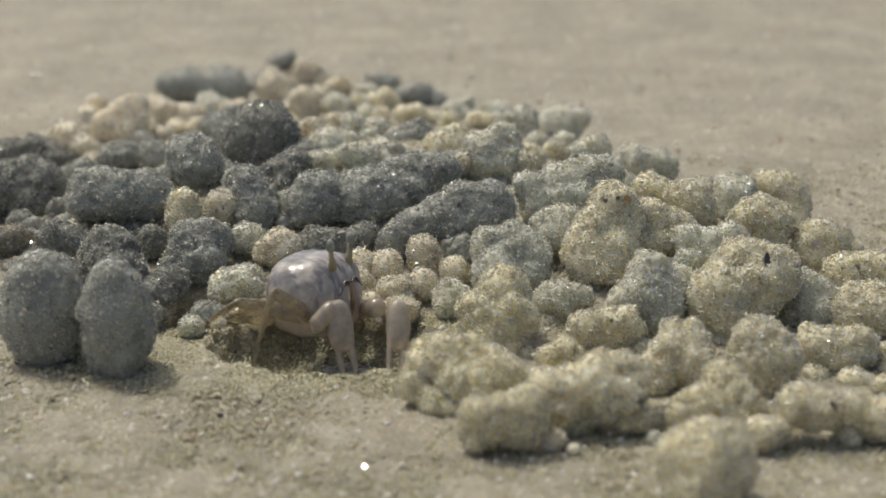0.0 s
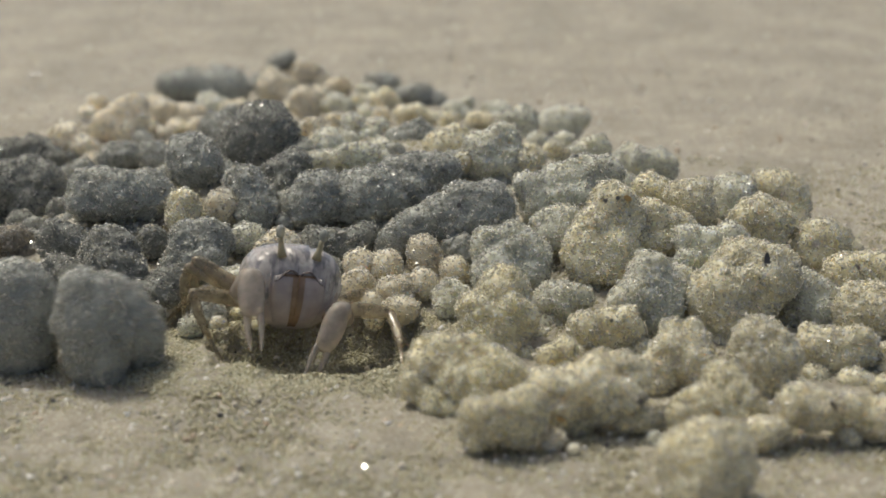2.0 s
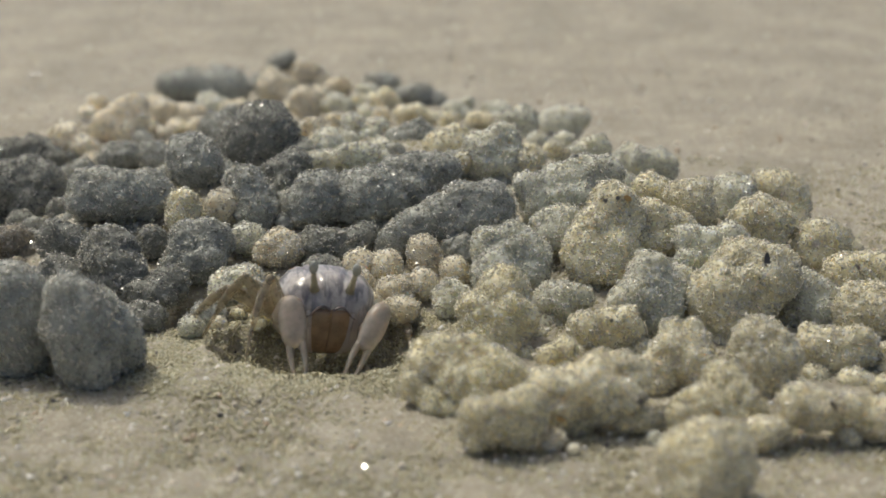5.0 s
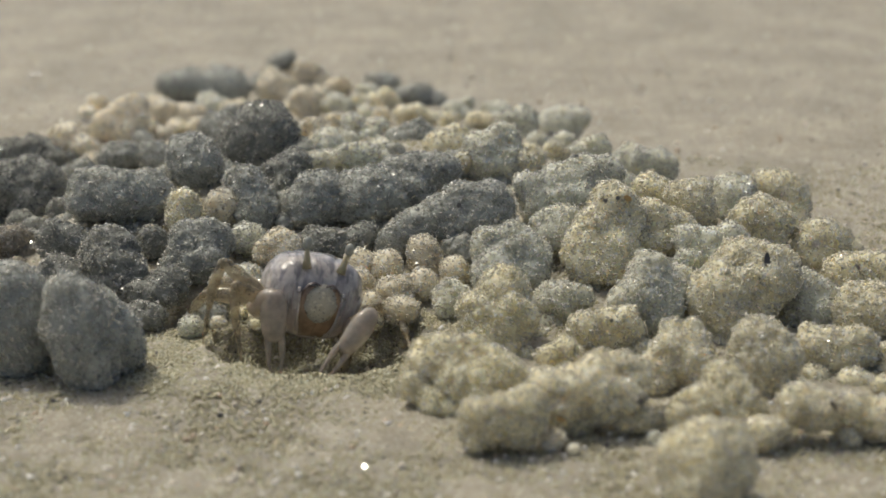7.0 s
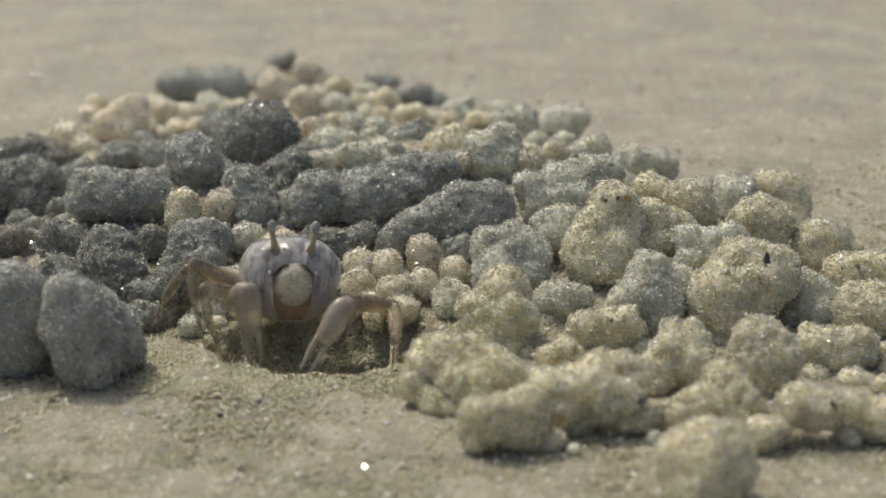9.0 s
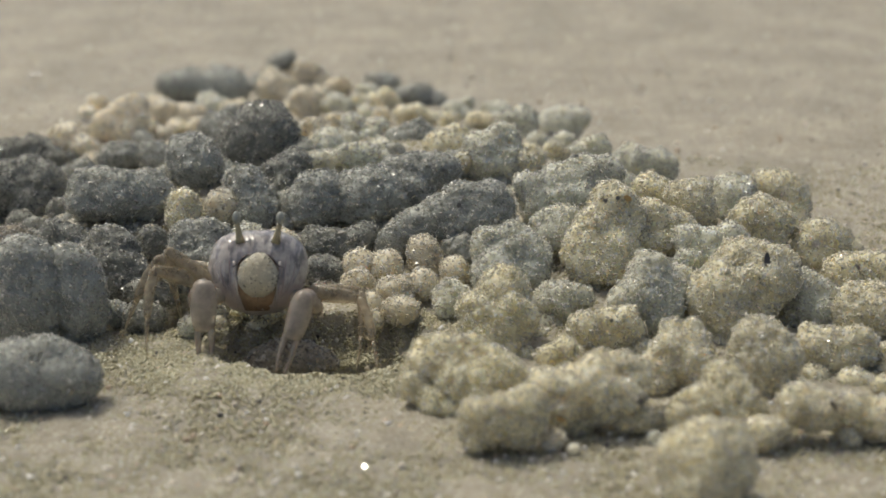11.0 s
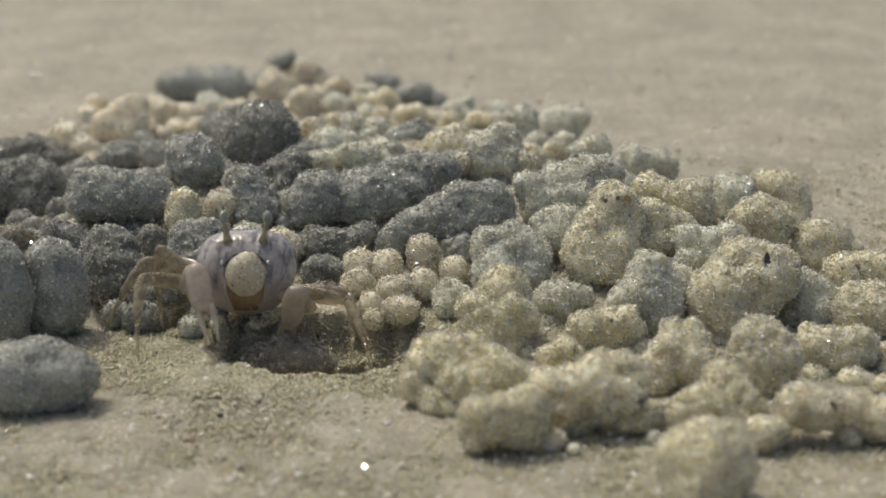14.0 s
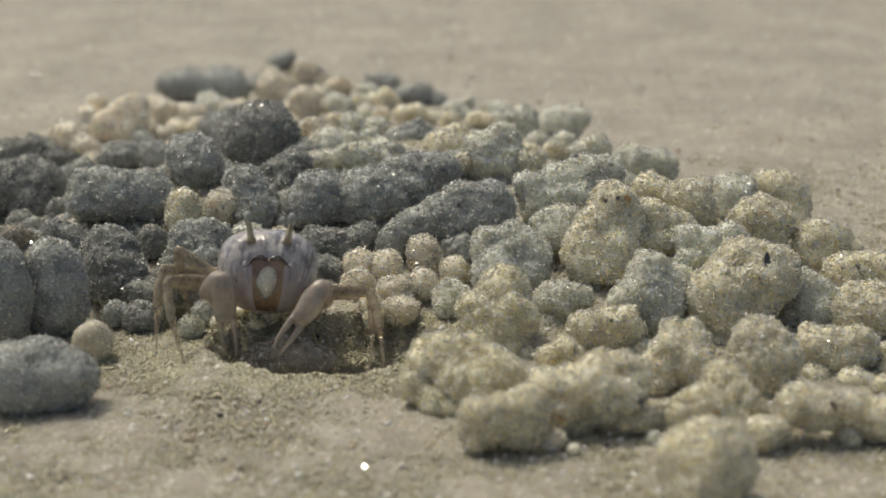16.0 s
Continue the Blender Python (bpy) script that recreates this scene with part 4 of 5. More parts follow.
chip(17.7, 99.3, 4.1, 1.8, 0.9, QUARTZ, "white_flake", "white shell flake stuck on a sand pellet", 0)
chip(44.9, 30.7, 5.6, 1.2, 1.4, QUARTZ, "white_flake", "clear quartz flake stuck on a sand pellet", 0)
chip(-80.3, 170.6, 0.6, 3.4, 2.6, QUARTZ, "white_flake", "bright white shell flake lying on the far sand", 0, -75)

# lumps that the crab pushes about
pushed_a = sand_pellet(0, 0, 0, 9.0, 8.8, 13.2, 0, 1, LUMP, "tall rounded grey lump of wet sand on the beach", "sand_lump", "lumps of dug wet sand")
pushed_b = sand_pellet(0, 0, 0, 7.4, 7.8, 13.6, 0, 1, LUMP, "long upright grey lump of wet sand on the beach", "sand_lump", "lumps of dug wet sand")
pushed_c = sand_pellet(0, 0, 0, 7.4, 7.4, 12.0, 0, 1, LUMP, "long grey lump of wet sand pushed out of the burrow", "sand_lump", "lumps of dug wet sand")
# the burrow's shade on this lump is part of its brown colour
pushed_e = sand_pellet(0, 0, 0, 10.4, 6.0, 5.2, 0, 2, SHADE_BROWN, "long lump of wet sand lying in the burrow, shade put into its brown", "sand_lump", "lumps of dug wet sand")
mouthful = sand_pellet(0, 0, 0, 4.5, 3.4, 4.8, 0, 1, SIFTED, "pale smooth ball of sand formed at the crab's mouth", "mouth_pellet", "balls of sifted sand", True)
next_mouthful = sand_pellet(0, 0, 0, 3.0, 2.6, 4.6, 0, 1, SIFTED, "small pale ball of sand inside the crab's mouth", "mouth_pellet", "balls of sifted sand", True)

# ---- the crab ----
crab = new("crab")
tagged(crab, "small pale grey translucent crab standing over its sandy burrow", "crab")
HALF_X, HALF_Y, HALF_Z, POWER = 5.5, 4.5, 4.6, 2.8


def front_y(x, z):
    """The depth of the shell's face at (x, z), towards the viewer."""
    w = HALF_X * (1 - 0.2 * max(0.0, -z / HALF_Z))
    left = 1 - abs(x / w) ** POWER - abs(z / HALF_Z) ** POWER
    return -HALF_Y * max(left, 0.0) ** (1 / POWER)


def carapace_mesh():
    d, q = BALLS[6]
    n = (np.abs(d[:, 0] / HALF_X) ** POWER + np.abs(d[:, 1] / HALF_Y) ** POWER + np.abs(d[:, 2] / HALF_Z) ** POWER) ** (-1 / POWER)
    p = d * n[:, None]
    p[:, 0] *= 1 - 0.2 * np.maximum(0, -p[:, 2] / HALF_Z)
    top = np.clip(p[:, 2] / HALF_Z, 0, 1)
    groove = np.exp(-((np.abs(p[:, 0]) - 2.1 - 0.25 * p[:, 1]) / 0.35) ** 2) * top
    notch = np.exp(-((np.abs(p[:, 0]) - 2.2) / 0.9) ** 2 - ((p[:, 1] + 4.0) / 1.0) ** 2) * top
    wrinkle = rough_noise(p, 0.55, 9, 3)
    p = p * (1 - 0.035 * groove - 0.08 * notch + 0.022 * wrinkle)[:, None]
    faces_low = p[q].mean(1)[:, 2] < -1.2
    return mesh_of("carapace", p * MM, q, [SHELL, BELLY], faces_low.astype(int))


part("carapace", carapace_mesh(), crab, "grey mottled glossy shell with fine veins")


def face_plate(x0, x1, z0, z1, proud, narrow):
    """A convex plate lying on the face between two heights."""
    nu, nv = 10, 16
    front, back = [], []
    for j in range(nv + 1):
        v = j / nv
        z = z1 + (z0 - z1) * v
        inset = narrow * max(0.0, v - 0.25) ** 1.8 + 0.7 * max(0.0, 0.2 - v) * 4
        for i in range(nu + 1):
            u = i / nu
            a, b = (x0 + inset, x1) if abs(x0) > abs(x1) else (x0, x1 - inset)
            x = a + (b - a) * u
            y = front_y(x, z)
            swell = proud * (1 - (2 * u - 1) ** 4) * (1 - (2 * v - 1) ** 6)
            front.append((x, y - 0.05 - swell, z))
            back.append((x, y + 0.5, z))
    n, row = len(front), nu + 1
    faces = []
    for j in range(nv):
        for i in range(nu):
            k = j * row + i
            faces.append((k, k + row, k + row + 1, k + 1))
            faces.append((n + k, n + k + 1, n + k + row + 1, n + k + row))
    rim = [i for i in range(row)] + [j * row + nu for j in range(1, nv + 1)] + [nv * row + i for i in range(nu - 1, -1, -1)] + [j * row for j in range(nv - 1, 0, -1)]
    for a, b in zip(rim, rim[1:] + rim[:1]):
        faces.append((a, b, n + b, n + a))
    return np.array(front + back) * MM, faces


def loft(path, sides=12, ref=(0, 1, 0)):
    """A closed tapering tube through (x, y, z, half width, half depth) in millimetres."""
    pts = [Vector(p[:3]) for p in path]
    verts, faces = [], []
    for k, p in enumerate(path):
        along = (pts[min(k + 1, len(pts) - 1)] - pts[max(k - 1, 0)]).normalized()
        depth = (Vector(ref) - along * along.dot(Vector(ref))).normalized()
        side = along.cross(depth)
        for s in range(sides):
            a = 2 * math.pi * s / sides
            verts.append(tuple((pts[k] + side * (p[3] * math.cos(a)) + depth * (p[4] * math.sin(a))) * MM))
    for k in range(len(path) - 1):
        for s in range(sides):
            t = (s + 1) % sides
            faces.append((k * sides + s, k * sides + t, (k + 1) * sides + t, (k + 1) * sides + s))
    faces.append(tuple(range(sides - 1, -1, -1)))
    faces.append(tuple(range((len(path) - 1) * sides, len(path) * sides)))
    return verts, faces


def lofted(name, path, mat, parent, label="", sides=12, ref=(0, 1, 0)):
    v, q = loft(path, sides, ref)
    return part(name, mesh_of(name, v, q, [mat]), parent, label)


flaps = []
for side in (-1, 1):
    v, q = face_plate(min(0, side * 2.3), max(0, side * 2.3), -4.5, 1.6, 0.08, 2.0)
    part("mouthpart", mesh_of("mouthpart", v, q, [MOUTH]), crab, "orange-brown inner mouth plate")
    v, q = face_plate(min(0, side * 2.5), max(0, side * 2.5), -4.4, 1.5, 0.5, 1.6)
    flaps.append((part("mouth_flap", mesh_of("mouth_flap", v, q, [BELLY]), crab, "grey-purple outer mouth flap"), side))
    # dark arched rim over the mouth
    arch = []
    for k in range(13):
        u = k / 12
        x = side * (0.15 + 2.5 * u)
        z = 1.55 + 0.55 * math.sin(math.pi * min(1, u * 1.25)) - 0.9 * u * u
        arch.append((x, front_y(x, z) - 0.1, z, 0.1 * (1 - 0.6 * u) + 0.03, 0.2))
    lofted("brow_rim", arch, BROW, crab, "dark glossy rim above the mouth", 8)
    # cheek fold beside the mouth
    fold = []
    for k in range(9):
        u = k / 8
        x, z = side * (2.5 - 0.5 * u), 1.3 - 4.8 * u
        fold.append((x, front_y(x, z) + 0.02, z, 0.22 - 0.08 * u, 0.26))
    lofted("cheek_fold", fold, SHELL, crab, "pale fold beside the mouth", 8)
    # wrinkles that run down the cheek, closing towards the chin
    for n in range(4):
        wrinkle = []
        for k in range(11):
            u = k / 10
            x = side * (3.05 + 0.5 * n - (0.5 + 0.32 * n) * u * u)
            z = 1.5 - 0.15 * n - (4.3 - 0.45 * n) * u
            wrinkle.append((x, front_y(x, z) + 0.03, z, 0.11 * math.sin(math.pi * (0.08 + 0.84 * u)) + 0.015, 0.15))
        lofted("cheek_wrinkle", wrinkle, (BELLY, SHELL)[n % 2], crab, "fine grey wrinkle on the cheek", 6)
    # eyestalk and eye
    stalk = lofted("eyestalk", [(side * 1.9, -3.3, 3.3, 0.55, 0.55), (side * 2.05, -3.4, 4.1, 0.38, 0.38), (side * 2.2, -3.4, 4.9, 0.28, 0.28), (side * 2.3, -3.4, 5.5, 0.3, 0.3)], STALK, crab, "yellowish eyestalk", 12)
    d, q = BALLS[4]
    part("eye", mesh_of("eye", (d * np.array((0.5, 0.5, 0.75)) + np.array((side * 2.36, -3.4, 5.95))) * MM, q, [EYE]), stalk, "grey glassy oval eye")

lofted("abdomen", [(0, 3.2, -2.5, 1.8, 0.5), (0, 2.6, -3.8, 2.0, 0.55), (0, 1.0, -4.4, 1.7, 0.5), (0, -0.6, -4.3, 1.0, 0.35)], BELLY, crab, "pale folded tail flap", 12, (0, 0, 1))

HAND = 9.0  # from wrist to finger tips


def build_claw(side, size):
    """Upper arm, fore arm, and the hand with its two fingers; the hand hangs down from its wrist."""
    k = size
    arm = lofted("claw_arm", [(-0.3, 0, 0, 0.7, 0.7), (0.4, 0, 0, 0.9, 0.8), (1.8, 0, 0, 1.05, 0.9), (3.0, 0, 0, 1.1, 0.9), (3.6, 0, 0, 0.6, 0.6)], CLAW, crab, "pale upper segment of the claw arm", 14)
    wrist = lofted("claw_wrist", [(-0.4, 0, 0, 0.8, 0.8), (0.3, 0, 0, 0.95, 0.9), (1.5, 0, 0, 1.1, 1.0), (2.5, 0, 0, 1.1, 1.0), (3.2, 0, 0, 0.7, 0.7)], CLAW, crab, "rounded pale wrist segment", 14)
    hand = lofted("claw_hand", [(0, 0, 0.5, 0.7 * k, 0.6), (0, 0, 0.0, 1.15 * k, 0.9), (0, 0, -1.2, 1.48 * k, 1.05), (side * 0.1, 0, -2.6, 1.48 * k, 1.05), (side * 0.1, 0, -3.9, 1.3 * k, 0.95), (0, 0, -4.8, 1.1 * k, 0.75), (0, 0, -5.1, 0.6 * k, 0.4)], CLAW, crab, "smooth pinkish-white pincer palm", 16)
    for s, name, length in ((1, "fixed_finger", HAND), (-1, "movable_finger", HAND - 0.25)):
        z1 = -length
        lofted(name, [(s * 0.55 * k, 0, -4.0, 0.55 * k, 0.6), (s * 0.7 * k, 0, -5.2, 0.44 * k, 0.5), (s * 0.74 * k, -0.05, -6.3, 0.34 * k, 0.4), (s * 0.68 * k, -0.12, -7.5, 0.24 * k, 0.3), (s * 0.55 * k, -0.2, z1 + 0.5, 0.17, 0.22), (s * 0.5 * k, -0.25, z1, 0.05, 0.06)], CLAW, hand, "tapering whitish pincer finger", 10)
    return arm, wrist, hand


def build_leg(size):
    """Flat upper leg, slimmer lower leg and pointed toe, each along its own x axis."""
    upper = lofted("upper_leg", [(-0.2, 0, 0, 0.45, 0.4), (0.5, 0, 0, 0.65, 0.4), (2.6, 0, 0.15, 0.95 * size, 0.45), (5.4, 0, 0.1, 0.85 * size, 0.4), (7.1, 0, 0, 0.6, 0.36), (7.6, 0, 0, 0.34, 0.3)], LIMB, crab, "flat translucent yellowish upper leg", 12)
    lower = lofted("lower_leg", [(-0.3, 0, 0, 0.4, 0.35), (0.3, 0, 0, 0.55, 0.36), (2.2, 0, 0.28, 0.62 * size, 0.34), (4.4, 0, 0.32, 0.5 * size, 0.3), (5.4, 0, 0.22, 0.3, 0.25)], LIMB, crab, "translucent yellowish lower leg", 12)
    lofted("toe", [(5.1, 0, 0.24, 0.28, 0.24), (6.2, 0, 0.2, 0.26, 0.22), (7.8, 0, 0.08, 0.19, 0.16), (9.2, 0, -0.08, 0.1, 0.1), (9.8, 0, -0.18, 0.03, 0.03)], LIMB, lower, "brown-tinged pointed toe", 10)
    return upper, lower


claw_a, claw_b = build_claw(-1, 1.0), build_claw(1, 0.9)
legs = {key: build_leg(size) for key, size in (("L1", 1.0), ("L2", 1.0), ("L3", 0.9), ("L4", 0.85), ("R1", 1.0), ("R2", 1.0), ("R3", 0.9), ("R4", 0.85))}
HIPS = {"L1": (-4.3, 0.4, -1.6), "L2": (-4.3, -1.0, -1.8), "L3": (-4.0, -2.2, -2.2), "L4": (-4.2, 1.9, -0.2),
        "R1": (4.2, -1.4, -2.2), "R2": (4.2, -0.2, -2.4), "R3": (4.2, 1.0, -1.5), "R4": (4.0, 2.2, -1.2)}


# ---- movement ----
def at(rows, t):
    """The values of a table of rows at t seconds, evenly between two rows."""
    ts = [r[0] for r in rows]
    return [float(np.interp(t, ts, [r[k] for r in rows])) for k in range(1, len(rows[0]))]


def bent(a, b, first, second, towards):
    """The joint between two rigid segments that run from a to b."""
    d = b - a
    dist = min(d.length, (first + second) * 0.999)
    ahead = d.normalized()
    along = (first ** 2 - second ** 2 + dist ** 2) / (2 * dist)
    off = math.sqrt(max(first ** 2 - along ** 2, 0.0))
    out = (towards - ahead * towards.dot(ahead)).normalized()
    return a + ahead * along + out * off


def along_x(a, b, up):
    """The pose of a segment that starts at a and points to b."""
    x = (b - a).normalized()
    z = (up - x * up.dot(x)).normalized()
    y = z.cross(x)
    return Matrix.Translation(a * MM) @ Matrix((x, y, z)).transposed().to_4x4()


def motions():
    times = [k / 10 for k in range(161)]
    body = [(0.0, -14.1, 10.5, 5.7, 66, 8, 4), (0.4, -14.6, 10.5, 6.2, 64, 8, 4), (0.7, -15.2, 10.5, 6.5, 50, 4, 4), (0.8, -15.4, 10.5, 7.4, 32, -2, 6), (1.0, -15.1, 10.5, 7.8, 16, -8, 8), (1.2, -15.4, 10.5, 7.3, 14, -6, 8), (1.5, -15.6, 10.5, 6.2, 12, 0, 10), (1.7, -16.3, 10.5, 6.5, 14, 0, 10), (2.0, -16.8, 10.5, 6.6, 15, 0, 10), (2.3, -16.6, 10.5, 6.5, 14, 2, 10), (2.6, -15.8, 10.5, 5.9, 13, 2, 12), (2.9, -14.8, 10.5, 5.2, 12, 8, 10), (3.2, -14.1, 10.5, 4.6, 12, 14, 4)]
    body += [(3.5, -13.9, 10.5, 4.4, 13, 16, 0), (3.8, -13.8, 10.5, 4.6, 12, 14, 4), (4.2, -13.5, 10.5, 3.9, 12, 16, 6), (5.2, -13.0, 10.5, 3.9, 13, 14, 8), (6.3, -13.0, 10.5, 4.6, 15, 8, 12), (6.6, -13.5, 10.5, 5.0, 16, 6, 13), (7.0, -14.5, 10.5, 5.6, 16, 5, 14), (7.6, -14.8, 10.8, 6.1, 14, 4, 12), (8.3, -15.3, 11.0, 6.4, 12, 2, 8), (8.7, -16.2, 11.0, 6.8, 10, 0, 5), (9.0, -16.8, 11.0, 7.2, 9, 0, 4), (9.2, -17.3, 11.0, 7.5, 8, 0, 3), (10.2, -19.2, 12.0, 7.6, 5, -2, 2)]
    body += [(11.3, -20.8, 13.0, 7.5, 3, -4, 2), (11.6, -21.1, 13.0, 7.4, 3, -4, 2), (12.0, -21.5, 13.0, 7.5, 4, -4, 1), (12.5, -21.7, 13.0, 7.5, 4, -4, 1), (14.6, -21.7, 13.0, 7.5, 4, -4, 1), (14.8, -21.5, 13.0, 7.8, 6, -4, 3), (15.0, -21.5, 13.0, 8.0, 10, -4, 6), (15.2, -20.6, 13.0, 7.8, 6, -4, 5), (15.4, -21.1, 13.0, 7.7, 4, -4, 4), (15.5, -21.2, 13.0, 7.7, 4, -4, 4), (15.7, -20.8, 13.0, 7.5, 4, -3, 4), (16.0, -19.4, 13.0, 7.5, 5, -2, 4)]
    hand_a = [(0.0, -11.3, 6.4, -9.5, -1.6), (0.1, -11.5, 6.4, -9.8, -1.4), (0.3, -12.9, 8.2, -13.6, -0.9), (0.5, -13.4, 8.4, -14.2, 0.0), (0.6, -13.4, 8.9, -13.5, 0.7), (0.7, -13.4, 11.2, -13.0, 2.1), (0.8, -16.9, 12.0, -14.3, 7.6), (0.9, -15.7, 12.2, -10.9, 6.4), (1.0, -18.3, 13.2, -14.4, 7.7), (1.1, -17.6, 12.8, -15.3, 6.4), (1.2, -18.8, 14.2, -17.0, 7.5), (1.3, -18.7, 12.6, -18.8, 5.8), (1.4, -19.2, 11.3, -21.6, 3.2), (1.5, -19.6, 12.3, -22.8, 3.2), (1.6, -19.0, 12.6, -17.7, 3.7), (1.8, -19.9, 10.8, -18.3, 2.6), (2.0, -20.3, 9.9, -19.3, 2.8)]
    hand_a += [(2.2, -20.2, 10.1, -18.9, 2.6), (2.4, -20.5, 9.5, -18.3, 3.2), (2.5, -20.6, 12.2, -19.0, 5.8), (2.6, -19.3, 9.5, -17.8, 0.0), (2.8, -18.1, 10.8, -17.1, 3.2), (2.9, -17.6, 9.4, -14.7, 2.2), (3.2, -16.5, 8.9, -15.5, -0.4), (3.5, -16.7, 8.0, -14.2, -1.6), (3.8, -15.1, 7.0, -13.8, -1.3), (4.0, -16.1, 6.4, -14.5, -0.9), (4.2, -15.8, 5.8, -14.1, 0.7), (4.8, -16.7, 7.0, -15.4, -1.3), (5.4, -15.2, 6.4, -13.5, 1.3), (6.0, -16.4, 6.7, -16.0, -1.3), (6.3, -14.6, 6.1, -13.5, -1.1), (6.5, -15.8, 6.4, -14.1, 1.9), (6.8, -17.0, 7.0, -17.5, -1.3), (7.0, -17.9, 7.6, -17.8, -1.3), (7.3, -16.9, 8.6, -15.2, 2.6), (7.6, -18.5, 7.6, -19.0, -1.4), (8.0, -18.4, 7.8, -16.3, 2.4), (8.3, -18.9, 6.9, -18.7, -1.6), (8.6, -18.2, 8.1, -15.7, 2.7), (9.0, -20.8, 8.2, -20.0, -1.4), (9.2, -21.0, 8.9, -20.4, -0.7)]
    hand_a += [(10.2, -23.3, 8.1, -22.3, 0.4), (11.3, -26.4, 7.9, -26.7, -1.3), (11.6, -25.3, 7.5, -22.2, 2.4), (11.9, -26.0, 8.3, -26.3, 0.6), (12.2, -24.9, 7.2, -22.9, 1.6), (12.5, -26.7, 8.8, -25.9, 1.0), (12.7, -26.6, 8.6, -26.4, 1.0), (13.3, -26.6, 8.6, -26.4, 1.0), (13.6, -25.7, 8.4, -26.2, -0.7), (13.8, -25.2, 8.3, -25.3, -1.6), (14.0, -26.5, 9.7, -23.9, 3.0)]
    hand_a += [(14.2, -26.7, 8.4, -27.1, -1.4), (14.4, -25.9, 8.3, -25.8, -0.4), (14.6, -27.3, 10.0, -23.1, 4.6), (14.7, -27.2, 10.2, -25.6, 2.6), (14.8, -26.7, 13.7, -24.8, 8.1), (14.9, -26.0, 14.9, -23.2, 10.0), (15.0, -26.1, 12.5, -22.1, 6.9), (15.1, -25.8, 12.5, -24.5, 7.2), (15.2, -26.2, 12.3, -29.9, 6.9), (15.3, -27.4, 11.4, -32.0, 4.8), (15.4, -27.2, 10.0, -28.4, 1.7), (15.5, -25.8, 8.6, -27.0, 0.8), (15.6, -25.0, 8.9, -25.7, -0.1), (15.8, -24.5, 9.3, -24.9, -0.2), (16.0, -23.8, 8.8, -22.9, -0.3)]
    hand_b = [(0.0, -4.7, 6.4, -5.1, -0.9), (0.3, -4.7, 7.0, -5.4, -0.6), (0.5, -5.9, 8.6, -7.3, -0.5), (0.7, -6.1, 9.3, -6.8, 0.1), (0.8, -6.2, 7.7, -10.8, -0.6), (1.0, -6.9, 9.6, -8.9, 3.2), (1.1, -8.5, 8.3, -12.3, 3.2), (1.2, -7.4, 9.4, -10.0, 0.0), (1.3, -9.7, 5.9, -14.8, 0.5), (1.5, -10.7, 6.4, -16.6, -0.6), (2.0, -10.8, 6.1, -14.4, -1.2)]
    hand_b += [(2.3, -9.8, 5.8, -13.0, -0.3), (2.5, -9.3, 7.0, -15.3, 3.9), (2.6, -9.1, 5.8, -13.6, -0.5), (2.8, -7.4, 5.8, -10.7, -1.1), (3.2, -6.7, 7.0, -9.9, -1.1), (3.5, -7.1, 6.1, -12.8, 1.8), (3.6, -6.6, 6.3, -10.3, -1.3), (4.0, -6.7, 6.3, -10.4, -1.3), (4.2, -5.5, 6.4, -7.3, -0.6), (4.8, -6.2, 6.1, -9.3, -0.9), (5.4, -6.8, 5.8, -11.7, 1.3), (6.0, -6.2, 6.1, -8.7, -0.9), (6.3, -5.8, 5.0, -12.1, -0.1), (6.5, -5.1, 6.1, -6.5, -0.3), (6.8, -6.2, 7.0, -7.7, -1.3), (7.0, -7.7, 5.4, -13.0, -0.6), (7.3, -7.1, 4.8, -11.7, -1.3), (7.6, -6.4, 5.9, -10.1, -1.3), (8.0, -7.2, 5.3, -10.4, -0.9), (8.3, -8.6, 4.8, -13.2, -1.1), (8.6, -8.4, 5.5, -12.1, -0.7), (9.0, -10.5, 6.5, -14.8, -0.1), (9.2, -11.1, 6.5, -14.8, -0.1)]
    hand_b += [(10.2, -13.0, 6.5, -16.2, -0.9), (11.3, -15.5, 6.9, -18.0, -1.3), (11.6, -14.9, 7.2, -18.2, -1.8), (11.9, -15.1, 6.5, -18.8, -0.3), (12.2, -15.5, 7.0, -17.4, 1.7), (12.5, -15.7, 7.2, -17.1, 1.7)]
    hand_b += [(14.6, -15.7, 7.2, -17.1, 1.7), (15.3, -15.7, 7.2, -17.1, 1.7), (15.4, -14.8, 7.5, -16.1, 2.4), (15.5, -13.5, 9.6, -15.2, 4.3), (15.6, -13.9, 8.4, -17.8, 4.6), (15.8, -12.3, 9.3, -15.5, 4.0), (16.0, -12.8, 7.8, -16.7, 2.9)]
    feet = {}
    feet["L1"] = [(0.0, -29.6, 19.9), (1.0, -30.6, 17.8), (1.5, -31.6, 19.9), (1.8, -29.1, 13.8), (2.1, -28.8, 11.8), (2.3, -29.3, 4.6), (2.6, -29.1, 3.0), (2.8, -29.3, 4.4), (3.5, -28.4, 4.4), (4.2, -29.3, 11.8), (6.3, -29.4, 12.8), (7.0, -29.8, 16.8), (8.3, -30.5, 14.8), (8.8, -33.1, 13.8), (9.2, -32.5, 9.5), (11.3, -36.0, 10.3), (11.9, -37.2, 11.1), (12.3, -37.9, 11.8), (14.5, -37.8, 11.8), (14.7, -36.2, 10.9), (15.0, -34.2, 7.7), (15.2, -35.1, 8.0), (15.5, -35.7, 11.8), (15.7, -33.5, 8.0), (16.0, -31.0, 5.8)]
